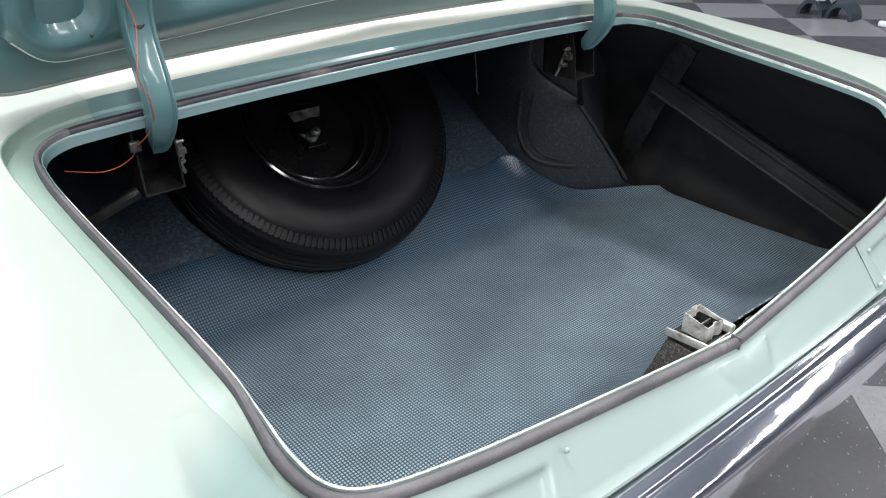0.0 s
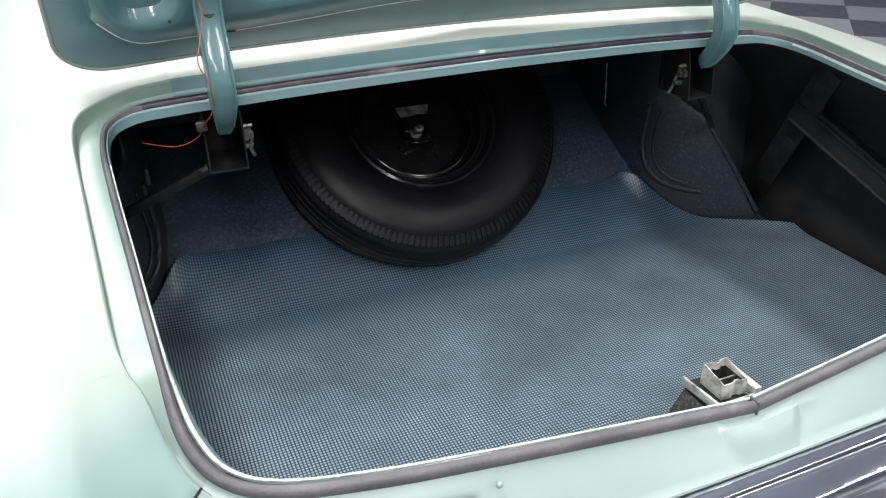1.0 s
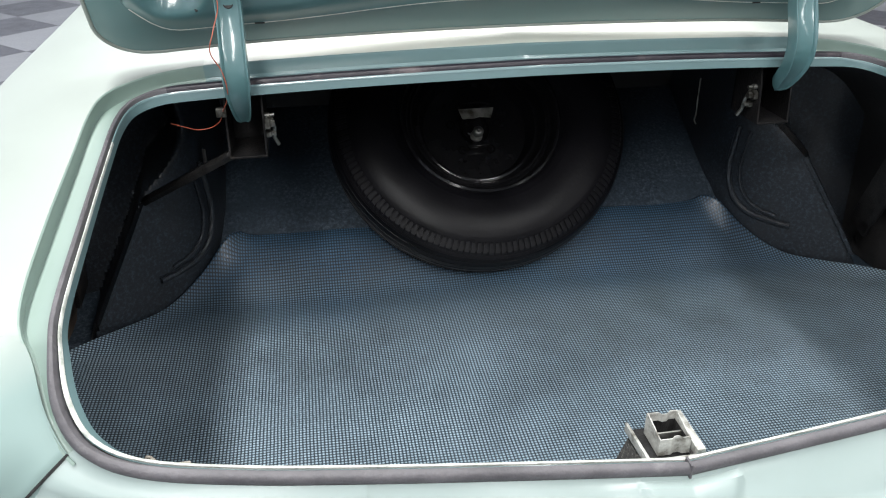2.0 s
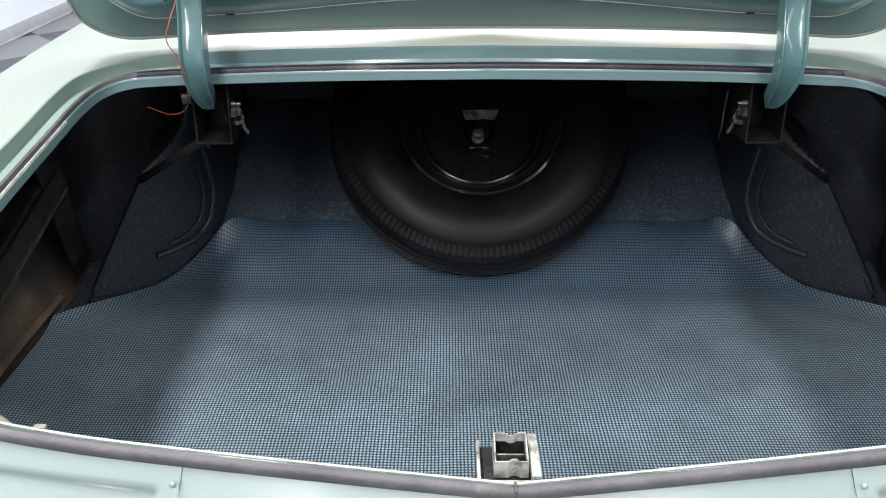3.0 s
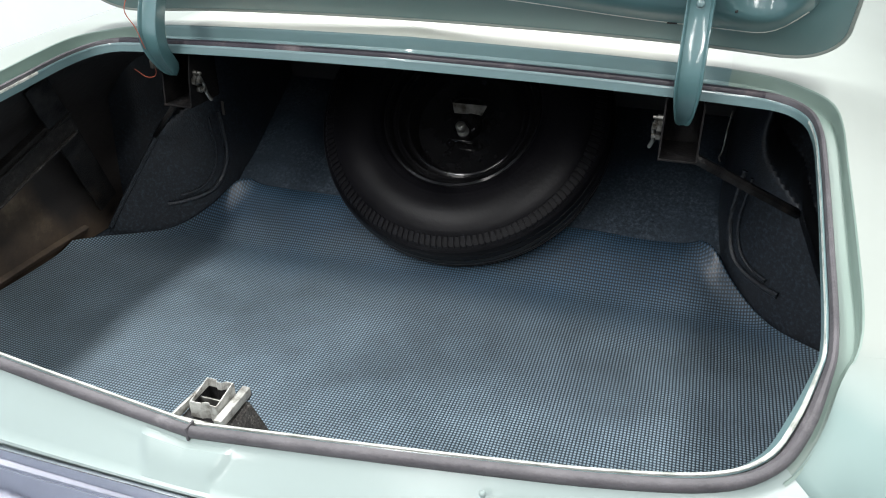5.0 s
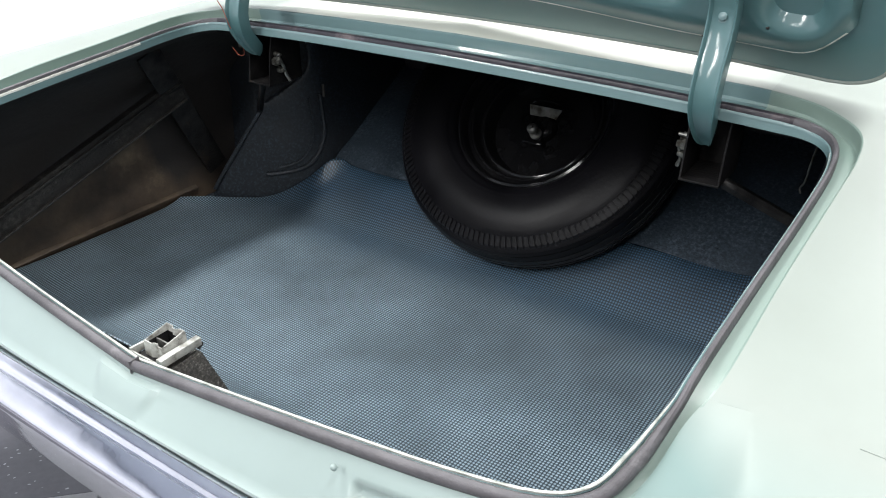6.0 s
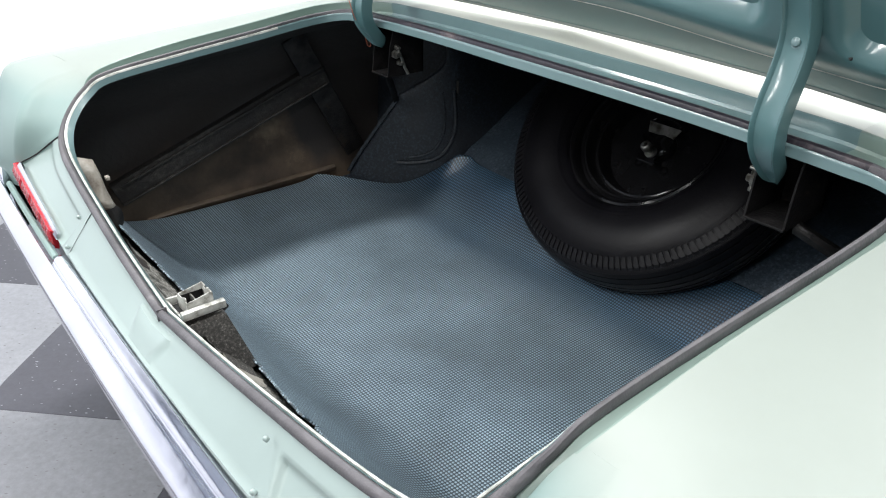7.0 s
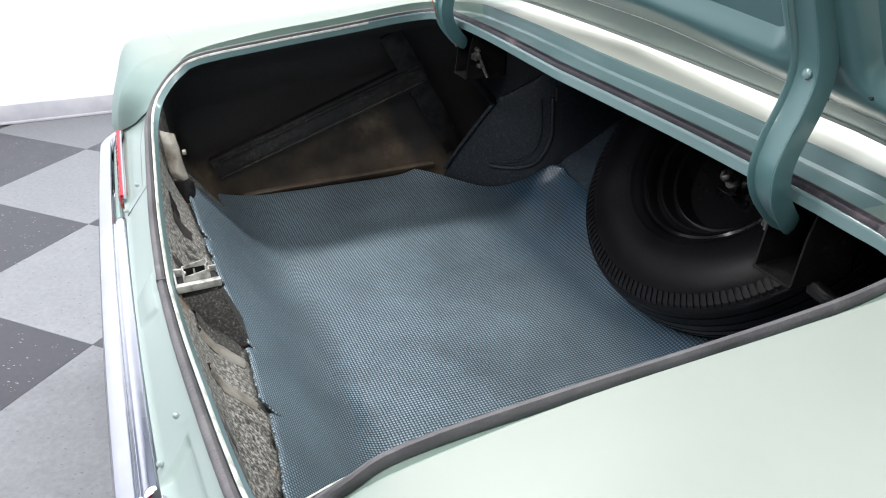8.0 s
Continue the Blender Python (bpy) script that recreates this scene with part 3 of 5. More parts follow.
for s in (1, -1):
    base = quarter_rows()[0]
    bm = bmesh.new()
    sweep(bm, [Vector((s * p.x, p.y, p.z)) for p in base[6:11]], 0.0007, 6)
    part("lead_seam", bm, PAINT, car, "fine raised seam across the quarter panel")
    for q in ((0.679, 0.134, 0.9795), (0.681, 0.152, 0.9865))[:2 if s < 0 else 0]:
        bm = bmesh.new()
        turned(bm, [(0.0, 0.0010), (0.002, 0.0008), (0.0030, 0.0), (0.0030, -0.004)], 12, Matrix.Translation((s * q[0], q[1], q[2])))
        part("rivet", bm, PAINT, car)

# inner shell of the trunk
INNER = [
    ((0.0, 0.046, 0.745), (0.0, 0.097, 0.690), (0.0, 0.240, 0.500)),
    ((0.180, 0.046, 0.748), (0.18, 0.097, 0.690), (0.18, 0.240, 0.500)),
    ((0.340, 0.047, 0.757), (0.34, 0.094, 0.690), (0.34, 0.240, 0.500)),
    ((0.460, 0.048, 0.768), (0.46, 0.084, 0.690), (0.46, 0.240, 0.500)),
    ((0.570, 0.048, 0.786), (0.58, 0.076, 0.690), (0.60, 0.240, 0.500)),
    ((0.650, 0.062, 0.820), (0.70, 0.078, 0.700), (0.72, 0.220, 0.520)),
    ((0.700, 0.078, 0.850), (0.82, 0.085, 0.710), (0.84, 0.200, 0.508)),
    ((0.730, 0.105, 0.890), (0.868, 0.100, 0.740), (0.872, 0.200, 0.508)),
    ((0.740, 0.150, 0.925), (0.874, 0.150, 0.780), (0.876, 0.215, 0.508)),
    ((0.745, 0.290, 0.940), (0.876, 0.290, 0.800), (0.886, 0.300, 0.508)),
    ((0.750, 0.480, 0.955), (0.878, 0.480, 0.810), (0.890, 0.480, 0.508)),
    ((0.755, 0.620, 0.965), (0.878, 0.640, 0.820), (0.890, 0.640, 0.508)),
    ((0.755, 0.720, 0.975), (0.878, 0.860, 0.830), (0.890, 0.860, 0.508)),
    ((0.720, 0.800, 0.985), (0.870, 1.360, 0.850), (0.880, 1.360, 0.508)),
    ((0.560, 0.820, 0.995), (0.560, 1.360, 0.960), (0.560, 1.360, 0.508)),
    ((0.476, 0.820, 1.000), (0.476, 1.360, 0.960), (0.476, 1.360, 0.508)),
    ((0.321, 0.820, 1.005), (0.321, 1.360, 0.960), (0.321, 1.360, 0.508)),
    ((0.162, 0.820, 1.010), (0.162, 1.360, 0.960), (0.162, 1.360, 0.508)),
    ((0.0, 0.820, 1.015), (0.0, 1.360, 0.960), (0.0, 1.360, 0.508)),
]
inner_half = spline([[*a, *b, *c] for a, b, c in INNER], STEP)


def shell_row(i):
    k, sgn = (i, 1) if i < HALF else (COUNT - i, -1)
    q = inner_half[k].reshape(3, 3) * np.array([sgn, 1, 1])
    a = rim(i, -0.0125, -0.010)
    pts = [a, Vector(q[0]), Vector(q[1]), Vector(q[2])]
    row = [pts[0]]
    for p, r in zip(pts, pts[1:]):
        row += [lerp(p, r, u) for u in (0.25, 0.5, 0.75, 1.0)]
    return row


I_WALL = 5 * STEP + 2
sheet("rear_wall", [shell_row(i % COUNT) for i in range(-I_WALL, I_WALL + 1)], SPLASH, car, "grey speckled undercoat with rust on the rear wall")


def wall_strap(name, x0, x1, reach, lift, mat, label, bend=0.4):
    """A pressed strap on the rear wall, from the rim down to its reach in quarters of the first fold."""
    rows = []
    for u in np.linspace(0, 1, 9):
        x = x0 + (x1 - x0) * u
        i = x / 0.036
        lo, f = math.floor(i), i - math.floor(i)
        a, b = shell_row(lo % COUNT), shell_row((lo + 1) % COUNT)
        up = lift * (math.sin(math.pi * u) ** bend) + 0.0006
        wob = 0.0015 * math.sin(11 * u + 40 * x0)
        rows.append([lerp(p, q, f) + Vector((0, 0.80, 0.60)) * (up + wob * (k % 3 - 1)) for k, (p, q) in enumerate(zip(a[2:reach], b[2:reach]))])
    return sheet(name, rows, mat, car, label, smooth=30)


wall_strap("wall_strap", 0.050, 0.098, 8, 0.005, WEDGE, "dark speckled plate beside the latch")
wall_strap("wall_strap", 0.098, 0.122, 8, 0.005, PRIMER, "dusty tan pressed rib")
wall_strap("wall_strap", 0.196, 0.222, 8, 0.004, PRIMER, "dusty tan pressed rib")
# dark sheet on the wall paints in the opening's depth
wall_strap("wall_opening", -0.408, -0.318, 5, 0.0012, BLACK_METAL, "dark sheet standing for an opening in the rear wall")
wall_strap("wall_strap", -0.318, -0.268, 6, 0.004, RUST, "rusty edge of the opening")
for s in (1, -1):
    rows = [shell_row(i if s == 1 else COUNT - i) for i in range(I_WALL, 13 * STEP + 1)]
    sheet("quarter_inner", rows, LINER if s == 1 else RUST, car, "black painted inner side of the quarter panel" if s == 1 else "inner side of the quarter panel, bare rust-stained metal with shade painted in above", smooth=80)
sheet("bulkhead", [shell_row(i) for i in range(13 * STEP, COUNT - 13 * STEP + 1)], LINER, car, "black bulkhead behind the seat")

# lapped seam along the foot of the rusty side wall
for s in (-1,):
    bm = bmesh.new()
    line = spline([(0.872, 0.24, 0.540), (0.873, 0.34, 0.545), (0.876, 0.50, 0.546), (0.876, 0.66, 0.549), (0.872, 0.79, 0.552)], 8)
    rows = []
    for k, q in enumerate(line):
        r = 0.0012 + 0.0012 * noise.noise(Vector((k * 0.9, 3.0 * s, 0)))
        rows.append([Vector((s * (q[0] + dx), q[1], q[2] + dz)) for dx, dz in ((0.012, 0.004), (0.004, 0.001 + r), (0.001 - r, -0.002), (0.002, -0.007), (0.006, -0.014))])
    grid(bm, rows)
    part("lapped_seam", bm, RUST, car, "rusty lapped seam above the mat")

# floor pan and kick-up
pan = []
for y, z in ((0.10, 0.50), (0.24, 0.50), (0.90, 0.505), (1.0, 0.585), (1.06, 0.640), (1.20, 0.72), (1.36, 0.80)):
    pan.append([Vector((x, y, z)) for x in np.linspace(-0.9, 0.9, 13)])
sheet("floor_pan", pan, KICK, car, "dark textured floor pan")


# wheelhouses
HOUSE_PLAN = spline([(0.575, 1.36), (0.575, 1.14), (0.583, 1.055), (0.604, 0.998), (0.645, 0.945), (0.695, 0.898), (0.752, 0.850), (0.818, 0.803), (0.90, 0.785)], 12)


def house_point(x, y, z):
    """A point of the wheelhouse: its plan drawn back and outwards with the height."""
    u = max(0.0, (z - 0.55) / 0.42)
    back = 0.012 * u + 0.16 * smooth_step(0.0, 0.055, z - house_fold(x)) * smooth_step(0.60, 0.66, x)
    return Vector((x + 0.045 * u ** 2 * (1 - (x - 0.57) / 0.33), y + back, z))


def house_fold(x):
    """Height of the upper edge of the rear face."""
    return 0.775 + (0.705 - x) * (0.75 if x < 0.705 else 2.0)


def house_at(x, z):
    """The point of the wheelhouse's rear face at this x and height."""
    line = [house_point(px, py, z) for px, py in HOUSE_PLAN]
    for p, q in zip(line, line[1:]):
        if p.x <= x <= q.x:
            return lerp(p, q, (x - p.x) / max(q.x - p.x, 1e-6))
    return line[-1]


def flipped(points, s):
    return [Vector((s * q[0], q[1], q[2])) for q in points]


for s in (1, -1):
    rows = [[house_point(x, y, z) for x, y in HOUSE_PLAN] for z in np.linspace(0.50, 0.97, 60)]
    house = sheet("wheelhouse", rows if s == 1 else mirrored(rows), VINYL, car, "dark blue-grey textured wheelhouse panel")
    # pressed bead: down beside the kick-up, round the corner and along the foot
    lines = [[(0.612, 0.800), (0.606, 0.750), (0.602, 0.700), (0.606, 0.655), (0.618, 0.622), (0.641, 0.604), (0.680, 0.596), (0.705, 0.595)],
             [(0.626, 0.795), (0.620, 0.748), (0.616, 0.702), (0.620, 0.664), (0.631, 0.637), (0.652, 0.619), (0.680, 0.612)]]
    for line, radius in zip(lines, (0.0070, 0.0040)):
        bm = bmesh.new()
        sweep(bm, flipped(spline([house_at(x, z) + Vector((-0.001, -0.003, 0)) for x, z in line], 5), s), radius, 8)
        part("bead", bm, VINYL, house)
    # standing flange where it meets the quarter
    rim_line = spline([house_at(x, house_fold(x) - 0.004) for x in (0.812, 0.798, 0.780, 0.755, 0.730, 0.706)], 5)
    bm = bmesh.new()
    grid(bm, [flipped([q + np.array([0, 0.004, 0]), q + np.array([-0.006, -0.010, 0.0]), q + np.array([0.0, -0.016, 0.002]), q + np.array([0.007, -0.010, 0.0]), q + np.array([0.012, 0.004, 0])], s) for q in rim_line])
    part("flange", bm, VINYL, house)
    # on one side a thin hook hangs from the inner face, on the other a short rusty tab
    bm = bmesh.new()
    if s == 1:
        sweep(bm, spline([(0.575, 1.165, 0.875), (0.570, 1.155, 0.83), (0.568, 1.148, 0.790), (0.562, 1.142, 0.776), (0.566, 1.136, 0.767)], 4), 0.0022, 6)
        part("hook", bm, STEEL, house, "thin dull steel hook")
    else:
        box(bm, -0.004, 0.004, -0.002, 0.002, -0.017, 0.017, 0.001, Matrix.Translation((-0.598, 1.018, 0.810)))
        part("tab", bm, RUST, house, "short rusty tab")


def bar(bm, a, b, wide, deep, up=(0, 0, 1), bevel=0.003):
    """A flat bar from a to b."""
    a, b = Vector(a), Vector(b)
    y = (b - a).normalized()
    x = y.cross(Vector(up)).normalized()
    z = x.cross(y)
    m = Matrix((x, y, z)).transposed().to_4x4()
    m.translation = (a + b) / 2
    box(bm, -deep / 2, deep / 2, -(b - a).length / 2, (b - a).length / 2, -wide / 2, wide / 2, bevel, m)


for s, stuff in ((1, LINER), (-1, SCUFFED)):
    bm = bmesh.new()
    bar(bm, (s * 0.788, 0.724, 0.860), (s * 0.842, 0.170, 0.640), 0.060, 0.026)
    brace = part("brace", bm, stuff, car, "black diagonal box-section brace")
    bm = bmesh.new()
    bar(bm, (s * 0.773, 0.716, 0.876), (s * 0.827, 0.180, 0.664), 0.007, 0.010)
    part("brace_rib", bm, stuff, brace)
    bm = bmesh.new()
    bar(bm, (s * 0.773, 0.722, 0.832), (s * 0.827, 0.18, 0.618), 0.006, 0.012)
    part("brace_rib", bm, stuff, brace)
    bm = bmesh.new()
    bar(bm, (s * 0.755, 0.622, 0.968), (s * 0.848, 0.845, 0.600), 0.010, 0.060, up=(0.98 * s, 0.1, 0.15))
    part("gusset", bm, BLACK_METAL, car, "black sheet metal gusset")


# ---- hinges ----
ARM = spline([(0.698, 0.986), (0.690, 0.996), (0.674, 1.012), (0.652, 1.042), (0.645, 1.075), (0.652, 1.108), (0.666, 1.143), (0.674, 1.175), (0.671, 1.203), (0.657, 1.240), (0.618, 1.325), (0.562, 1.445)], 4)


def arm_rows(x0):
    prof = [(-0.0200, -0.019), (-0.0205, 0.005), (-0.0196, 0.0075), (-0.0182, 0.0080), (-0.0166, 0.0068), (-0.0145, 0.0015), (-0.008, 0.000), (0.008, 0.000), (0.0145, 0.0015), (0.0166, 0.0068), (0.0182, 0.0080), (0.0196, 0.0075), (0.0205, 0.005), (0.0200, -0.019), (0.0180, -0.019), (0.0165, -0.0030), (-0.0165, -0.0030), (-0.0180, -0.019)]
    rows = []
    for i in range(len(ARM)):
        t = ARM[min(i + 1, len(ARM) - 1)] - ARM[max(i - 1, 0)]
        t /= np.linalg.norm(t)
        n = np.array([-t[1], t[0]])
        rows.append([Vector((x0 + px * min(1.0, 0.24 + 0.76 * (i / 14) ** 0.8), ARM[i][0] + n[0] * pd * min(1.0, (i + 0.6) / 5), ARM[i][1] + n[1] * pd * min(1.0, (i + 0.6) / 5))) for px, pd in prof])
    return rows


for s in (1, -1):
    x0 = s * 0.4775
    hinge = empty("hinge", "", "")
    hinge.parent = car
    bm = bmesh.new()
    vs = grid(bm, arm_rows(x0), close_v=True)
    bm.faces.new(vs[0])
    bm.faces.new(vs[-1])
    part("arm", bm, LID_SHADED, hinge, "teal painted gooseneck hinge arm")
    bm = bmesh.new()
    for e in (-1, 1):
        plate = [(0.692, 0.927), (0.79, 0.927), (0.79, 1.035), (0.712, 1.035), (0.700, 0.99)]
        front = [bm.verts.new((x0 + e * 0.0315, y, z)) for y, z in plate]
        back = [bm.verts.new((x0 + e * 0.0285, y, z)) for y, z in plate]
        bm.faces.new(front)
        bm.faces.new(back[::-1])
        for k in range(5):
            bm.faces.new((front[k], front[(k + 1) % 5], back[(k + 1) % 5], back[k]))
    box(bm, x0 - 0.0315, x0 + 0.0315, 0.690, 0.79, 0.924, 0.928, 0.001)
    box(bm, x0 - 0.0315, x0 + 0.0315, 0.786, 0.79, 0.928, 1.035)
    part("bracket", bm, BRACKET, hinge, "black sheet steel hinge bracket", smooth=0)
    inner = x0 - s * 0.0315
    for y, z, r in ((0.712, 0.975, 0.010), (0.722, 0.955, 0.007), (0.715, 0.990, 0.005)):
        bm = bmesh.new()
        m = Matrix.Translation((inner, y, z)) @ Matrix.Rotation(radians(-90 * s), 4, "Y")
        turned(bm, [(0, 0.016), (r * 0.6, 0.016), (r * 0.6, 0.009), (r, 0.008), (r, 0.0), (0, 0)], 6 if r > 0.006 else 12, m)
        part("bolt", bm, STEEL, hinge, smooth=30)
    bm = bmesh.new()
    sweep(bm, [(inner - s * 0.010, 0.715, 0.985), (inner - s * 0.014, 0.722, 0.965), (inner - s * 0.012, 0.73, 0.945), (inner - s * 0.018, 0.735, 0.93)], 0.0035)
    part("spring_hook", bm, STEEL, hinge)
    # folded edge that runs from the bracket down to the wheelhouse
    rows = []
    for f in np.linspace(0, 1, 9):
        q = lerp((s * 0.506, 0.722, 0.922), (s * 0.707, 0.884, 0.774), f)
        rows.append([q + Vector((0, 0.016, -0.004)), q + Vector((0, 0.002, -0.008)), q, q + Vector((0, 0.004, 0.005)), q + Vector((0, 0.016, 0.004))])
    sheet("support", rows, BLACK_METAL, hinge, "folded dark edge between bracket and wheelhouse", thick=0.002)
    bm = bmesh.new()
    m = Matrix.Translation((x0, 0.677, 1.180)) @ Matrix.Rotation(radians(75), 4, "X")
    if s == 1:
        turned(bm, [(0, 0.007), (0.004, 0.0068), (0.0058, 0.0055), (0.0062, 0.002), (0.0085, 0.0015), (0.0085, -0.004)], 16, m)
        part("lid_bolt", bm, JAMB, hinge)
    else:
        turned(bm, [(0, 0.0022), (0.006, 0.0022), (0.007, 0.0026), (0.0082, 0.0022), (0.0085, -0.002)], 20, m)
        part("wire_hole", bm, BLACK_METAL, hinge, "dark hole for the wire")


# ---- trunk lid ----
LID = spline([(0.796, 1.102), (0.772, 1.128), (0.742, 1.164), (0.718, 1.204), (0.693, 1.256), (0.645, 1.355), (0.575, 1.50), (0.51, 1.63)], 6)


LID_STEPS = np.concatenate([[0], np.cumsum(np.linalg.norm(np.diff(LID, axis=0), axis=1))])


def lid_point(x, d, drop=0.0):
    """A point of the lid: x across, d metres along the section from the hinged edge, drop towards the underside."""
    d = min(max(d, 0.0), LID_STEPS[-1] - 1e-6)
    i = int(np.searchsorted(LID_STEPS, d, side="right")) - 1
    f = (d - LID_STEPS[i]) / (LID_STEPS[i + 1] - LID_STEPS[i])
    p = LID[i] * (1 - f) + LID[i + 1] * f
    t = LID[min(i + 2, len(LID) - 1)] - LID[max(i - 1, 0)]
    t /= np.linalg.norm(t)
    n = np.array([-abs(t[1]), -abs(t[0])])
    fade = max(0, 1 - d / 0.3)
    y = p[0] + 0.010 * (x / 0.45) ** 2 * fade - 0.020 * max(0, abs(x) - 0.45) / 0.2 * fade
    z = p[1] - 0.010 * (x / 0.45) ** 2
    return Vector((x, y + n[0] * drop, z + n[1] * drop))


def lid_half(d):
    r = 0.085
    return 0.695 if d >= r else 0.695 - r + math.sqrt(max(0, r * r - (r - d) ** 2))


lid = empty("trunk_lid", "", "")
lid.parent = car
skin, under = [], []
for d in (0, 0.002, 0.006, 0.012, 0.02, 0.03, 0.045, 0.06, 0.08, 0.1, 0.14, 0.18, 0.24, 0.3, 0.4, 0.5, 0.6):
    w = lid_half(d)
    skin.append([lid_point(w * u, d, -0.004) for u in np.linspace(-1, 1, 61)])
    under.append([lid_point((w - 0.002) * u, d, 0.0) for u in np.linspace(-1, 1, 61)])
bm = bmesh.new()
grid(bm, skin + under[::-1], close_u=True)
part("lid_skin", bm, LID_SHADED, lid, "folded teal edge of the lid skin")


def lid_hem(x):
    """Where the inner panel begins."""
    ax = abs(x)
    return 0.086 - 0.022 * smooth_step(0.10, 0.45, ax) + 0.075 * smooth_step(0.54, 0.66, ax) ** 2


def pocket(x, d):
    """Depth of the pressed pockets of the lid's inner panel."""
    ax = abs(x)
    depth = 0
    for x0, x1, d0, r in ((0.03, 0.422, 0.116 + 0.022 * (1 - ax / 0.42), 0.040), (0.508, 0.618, 0.102, 0.045)):
        d1 = 0.62
        qx, qy = abs(ax - (x0 + x1) / 2) - (x1 - x0) / 2 + r, abs(d - (d0 + d1) / 2) - (d1 - d0) / 2 + r
        sd = math.hypot(max(qx, 0), max(qy, 0)) + min(max(qx, qy), 0) - r
        depth = max(depth, 0.046 * smooth_step(0.003, -0.052, sd))
    return depth


rows = []
for k in range(64):
    v = (k / 63) ** 1.5
    row = []
    for u in np.linspace(-1, 1, 161):
        x = 0.640 * u
        d0 = lid_hem(x)
        d = d0 + v * (0.585 - d0)
        lift = 0.003 if k == 0 else 0.009 + 0.011 * smooth_step(0.0, 0.045, d - d0)
        if abs(u) > 0.995:
            lift = 0.003
        row.append(lid_point(x, d, lift - pocket(x, d) * (1 if abs(u) < 0.99 else 0)))
    rows.append(row)
sheet("inner_panel", rows, LID_SHADED, lid, "glossy teal inner panel with pressed pockets", thick=0.0012, smooth=35)
# pale bead paints in the bright line caught along the hem
bm = bmesh.new()
sweep(bm, [lid_point(x, lid_hem(x) + 0.0006, 0.0088) for x in np.linspace(-0.630, 0.630, 97)], 0.0019, 6)
part("hem_line", bm, LIP, lid, "thin pale bead for the bright line along the hem")
bm = bmesh.new()
turn = [(0.695, 0.55), (0.695, 0.30), (0.695, 0.12)] + [(lid_half(d), d) for d in np.linspace(0.085, 0.0, 24)]
edge_line = [(-w, d) for w, d in turn] + [(x, 0.0) for x in np.linspace(-0.60, 0.60, 49)] + [(w, d) for w, d in turn[::-1]]
sweep(bm, [lid_point(x, d + 0.001, 0.0) for x, d in edge_line], 0.0032, 10)
part("rolled_edge", bm, PAINT, lid, "pale rolled edge of the lid")
for s in (1, -1):
    bm = bmesh.new()
    p = lid_point(s * 0.438, 0.064, 0.009)
    box(bm, -0.008, 0.008, -0.0025, 0.0025, -0.001, 0.002, 0.0008, Matrix.Translation(p) @ Matrix.Rotation(radians(35), 4, "X"))
    part("slot", bm, BLACK_METAL, lid, "small dark slot")
    bm = bmesh.new()
    turned(bm, [(0.0, 0.0008), (0.0024, 0.0008), (0.0027, -0.002)], 12, Matrix.Translation(lid_point(s * 0.530, 0.112, 0.0195)) @ Matrix.Rotation(radians(60), 4, "X"))
    part("drain_hole", bm, BLACK_METAL, lid, "small dark hole")


# ---- latch ----
latch = empty("latch", "", "")
latch.parent = car
bm = bmesh.new()
base = [(-0.036, 0.016, 0.786), (0.030, 0.016, 0.786), (0.029, 0.076, 0.794), (-0.034, 0.076, 0.790), (-0.046, 0.030, 0.70), (0.050, 0.030, 0.70), (0.046, 0.110, 0.690), (-0.042, 0.110, 0.690)]
v = [bm.verts.new(p) for p in base]
for f in ((0, 1, 2, 3), (4, 7, 6, 5), (0, 4, 5, 1), (1, 5, 6, 2), (2, 6, 7, 3), (3, 7, 4, 0)):
    bm.faces.new([v[k] for k in f])
bmesh.ops.bevel(bm, geom=list(bm.edges), offset=0.004, segments=2, affect="EDGES")
part("latch_base", bm, WEDGE, latch, "grey speckled wedge-shaped latch support")
for x0, x1, z0, z1 in ((-0.0385, -0.0345, 0.801, 0.797), (0.0185, 0.0290, 0.8055, 0.8065)):
    bm = bmesh.new()
    bar(bm, ((x0 + x1) / 2, 0.014, z0), ((x0 + x1) / 2, 0.079, z1), 0.012, x1 - x0, bevel=0.0012)
    part("rib", bm, ZINC, latch, "worn pale steel rib")
bm = bmesh.new()
box(bm, -0.036, 0.020, 0.0135, 0.0165, 0.794, 0.804, 0.0008)
part("rib", bm, ZINC, latch, "worn pale steel rib")
bm = bmesh.new()
box(bm, -0.034, 0.018, 0.0165, 0.076, 0.7925, 0.7945, 0.0006)
part("latch_floor", bm, BLACK_METAL, latch)
# striker: an open box of thin bent steel, dented on two sides
cx, cy, w, d, t = -0.002, 0.046, 0.0185, 0.0195, 0.0026
out_c = [(-w, -d), (-w * 0.2, -d), (w * 0.05, -d + 0.003), (w * 0.35, -d + 0.003), (w * 0.55, -d), (w, -d), (w, -d * 0.1), (w, d), (w * 0.5, d), (w * 0.25, d - 0.0035), (-w * 0.1, d - 0.0035), (-w * 0.3, d), (-w, d), (-w, 0)]
rows = []
for z, g in ((0.797, 0), (0.8205, 0), (0.8225, t * 0.25), (0.8225, t * 0.75), (0.8205, t), (0.797, t)):
    rows.append([Vector((cx + x * (1 - g / w), cy + y * (1 - g / d), z + (0.18 * y if z > 0.80 else 0))) for x, y in out_c])
grid(bm := bmesh.new(), rows, close_v=True)
part("striker_box", bm, ZINC, latch, "open box of thin pale steel", smooth=30)
# dark sheet that paints in the shade inside the box
bm = bmesh.new()
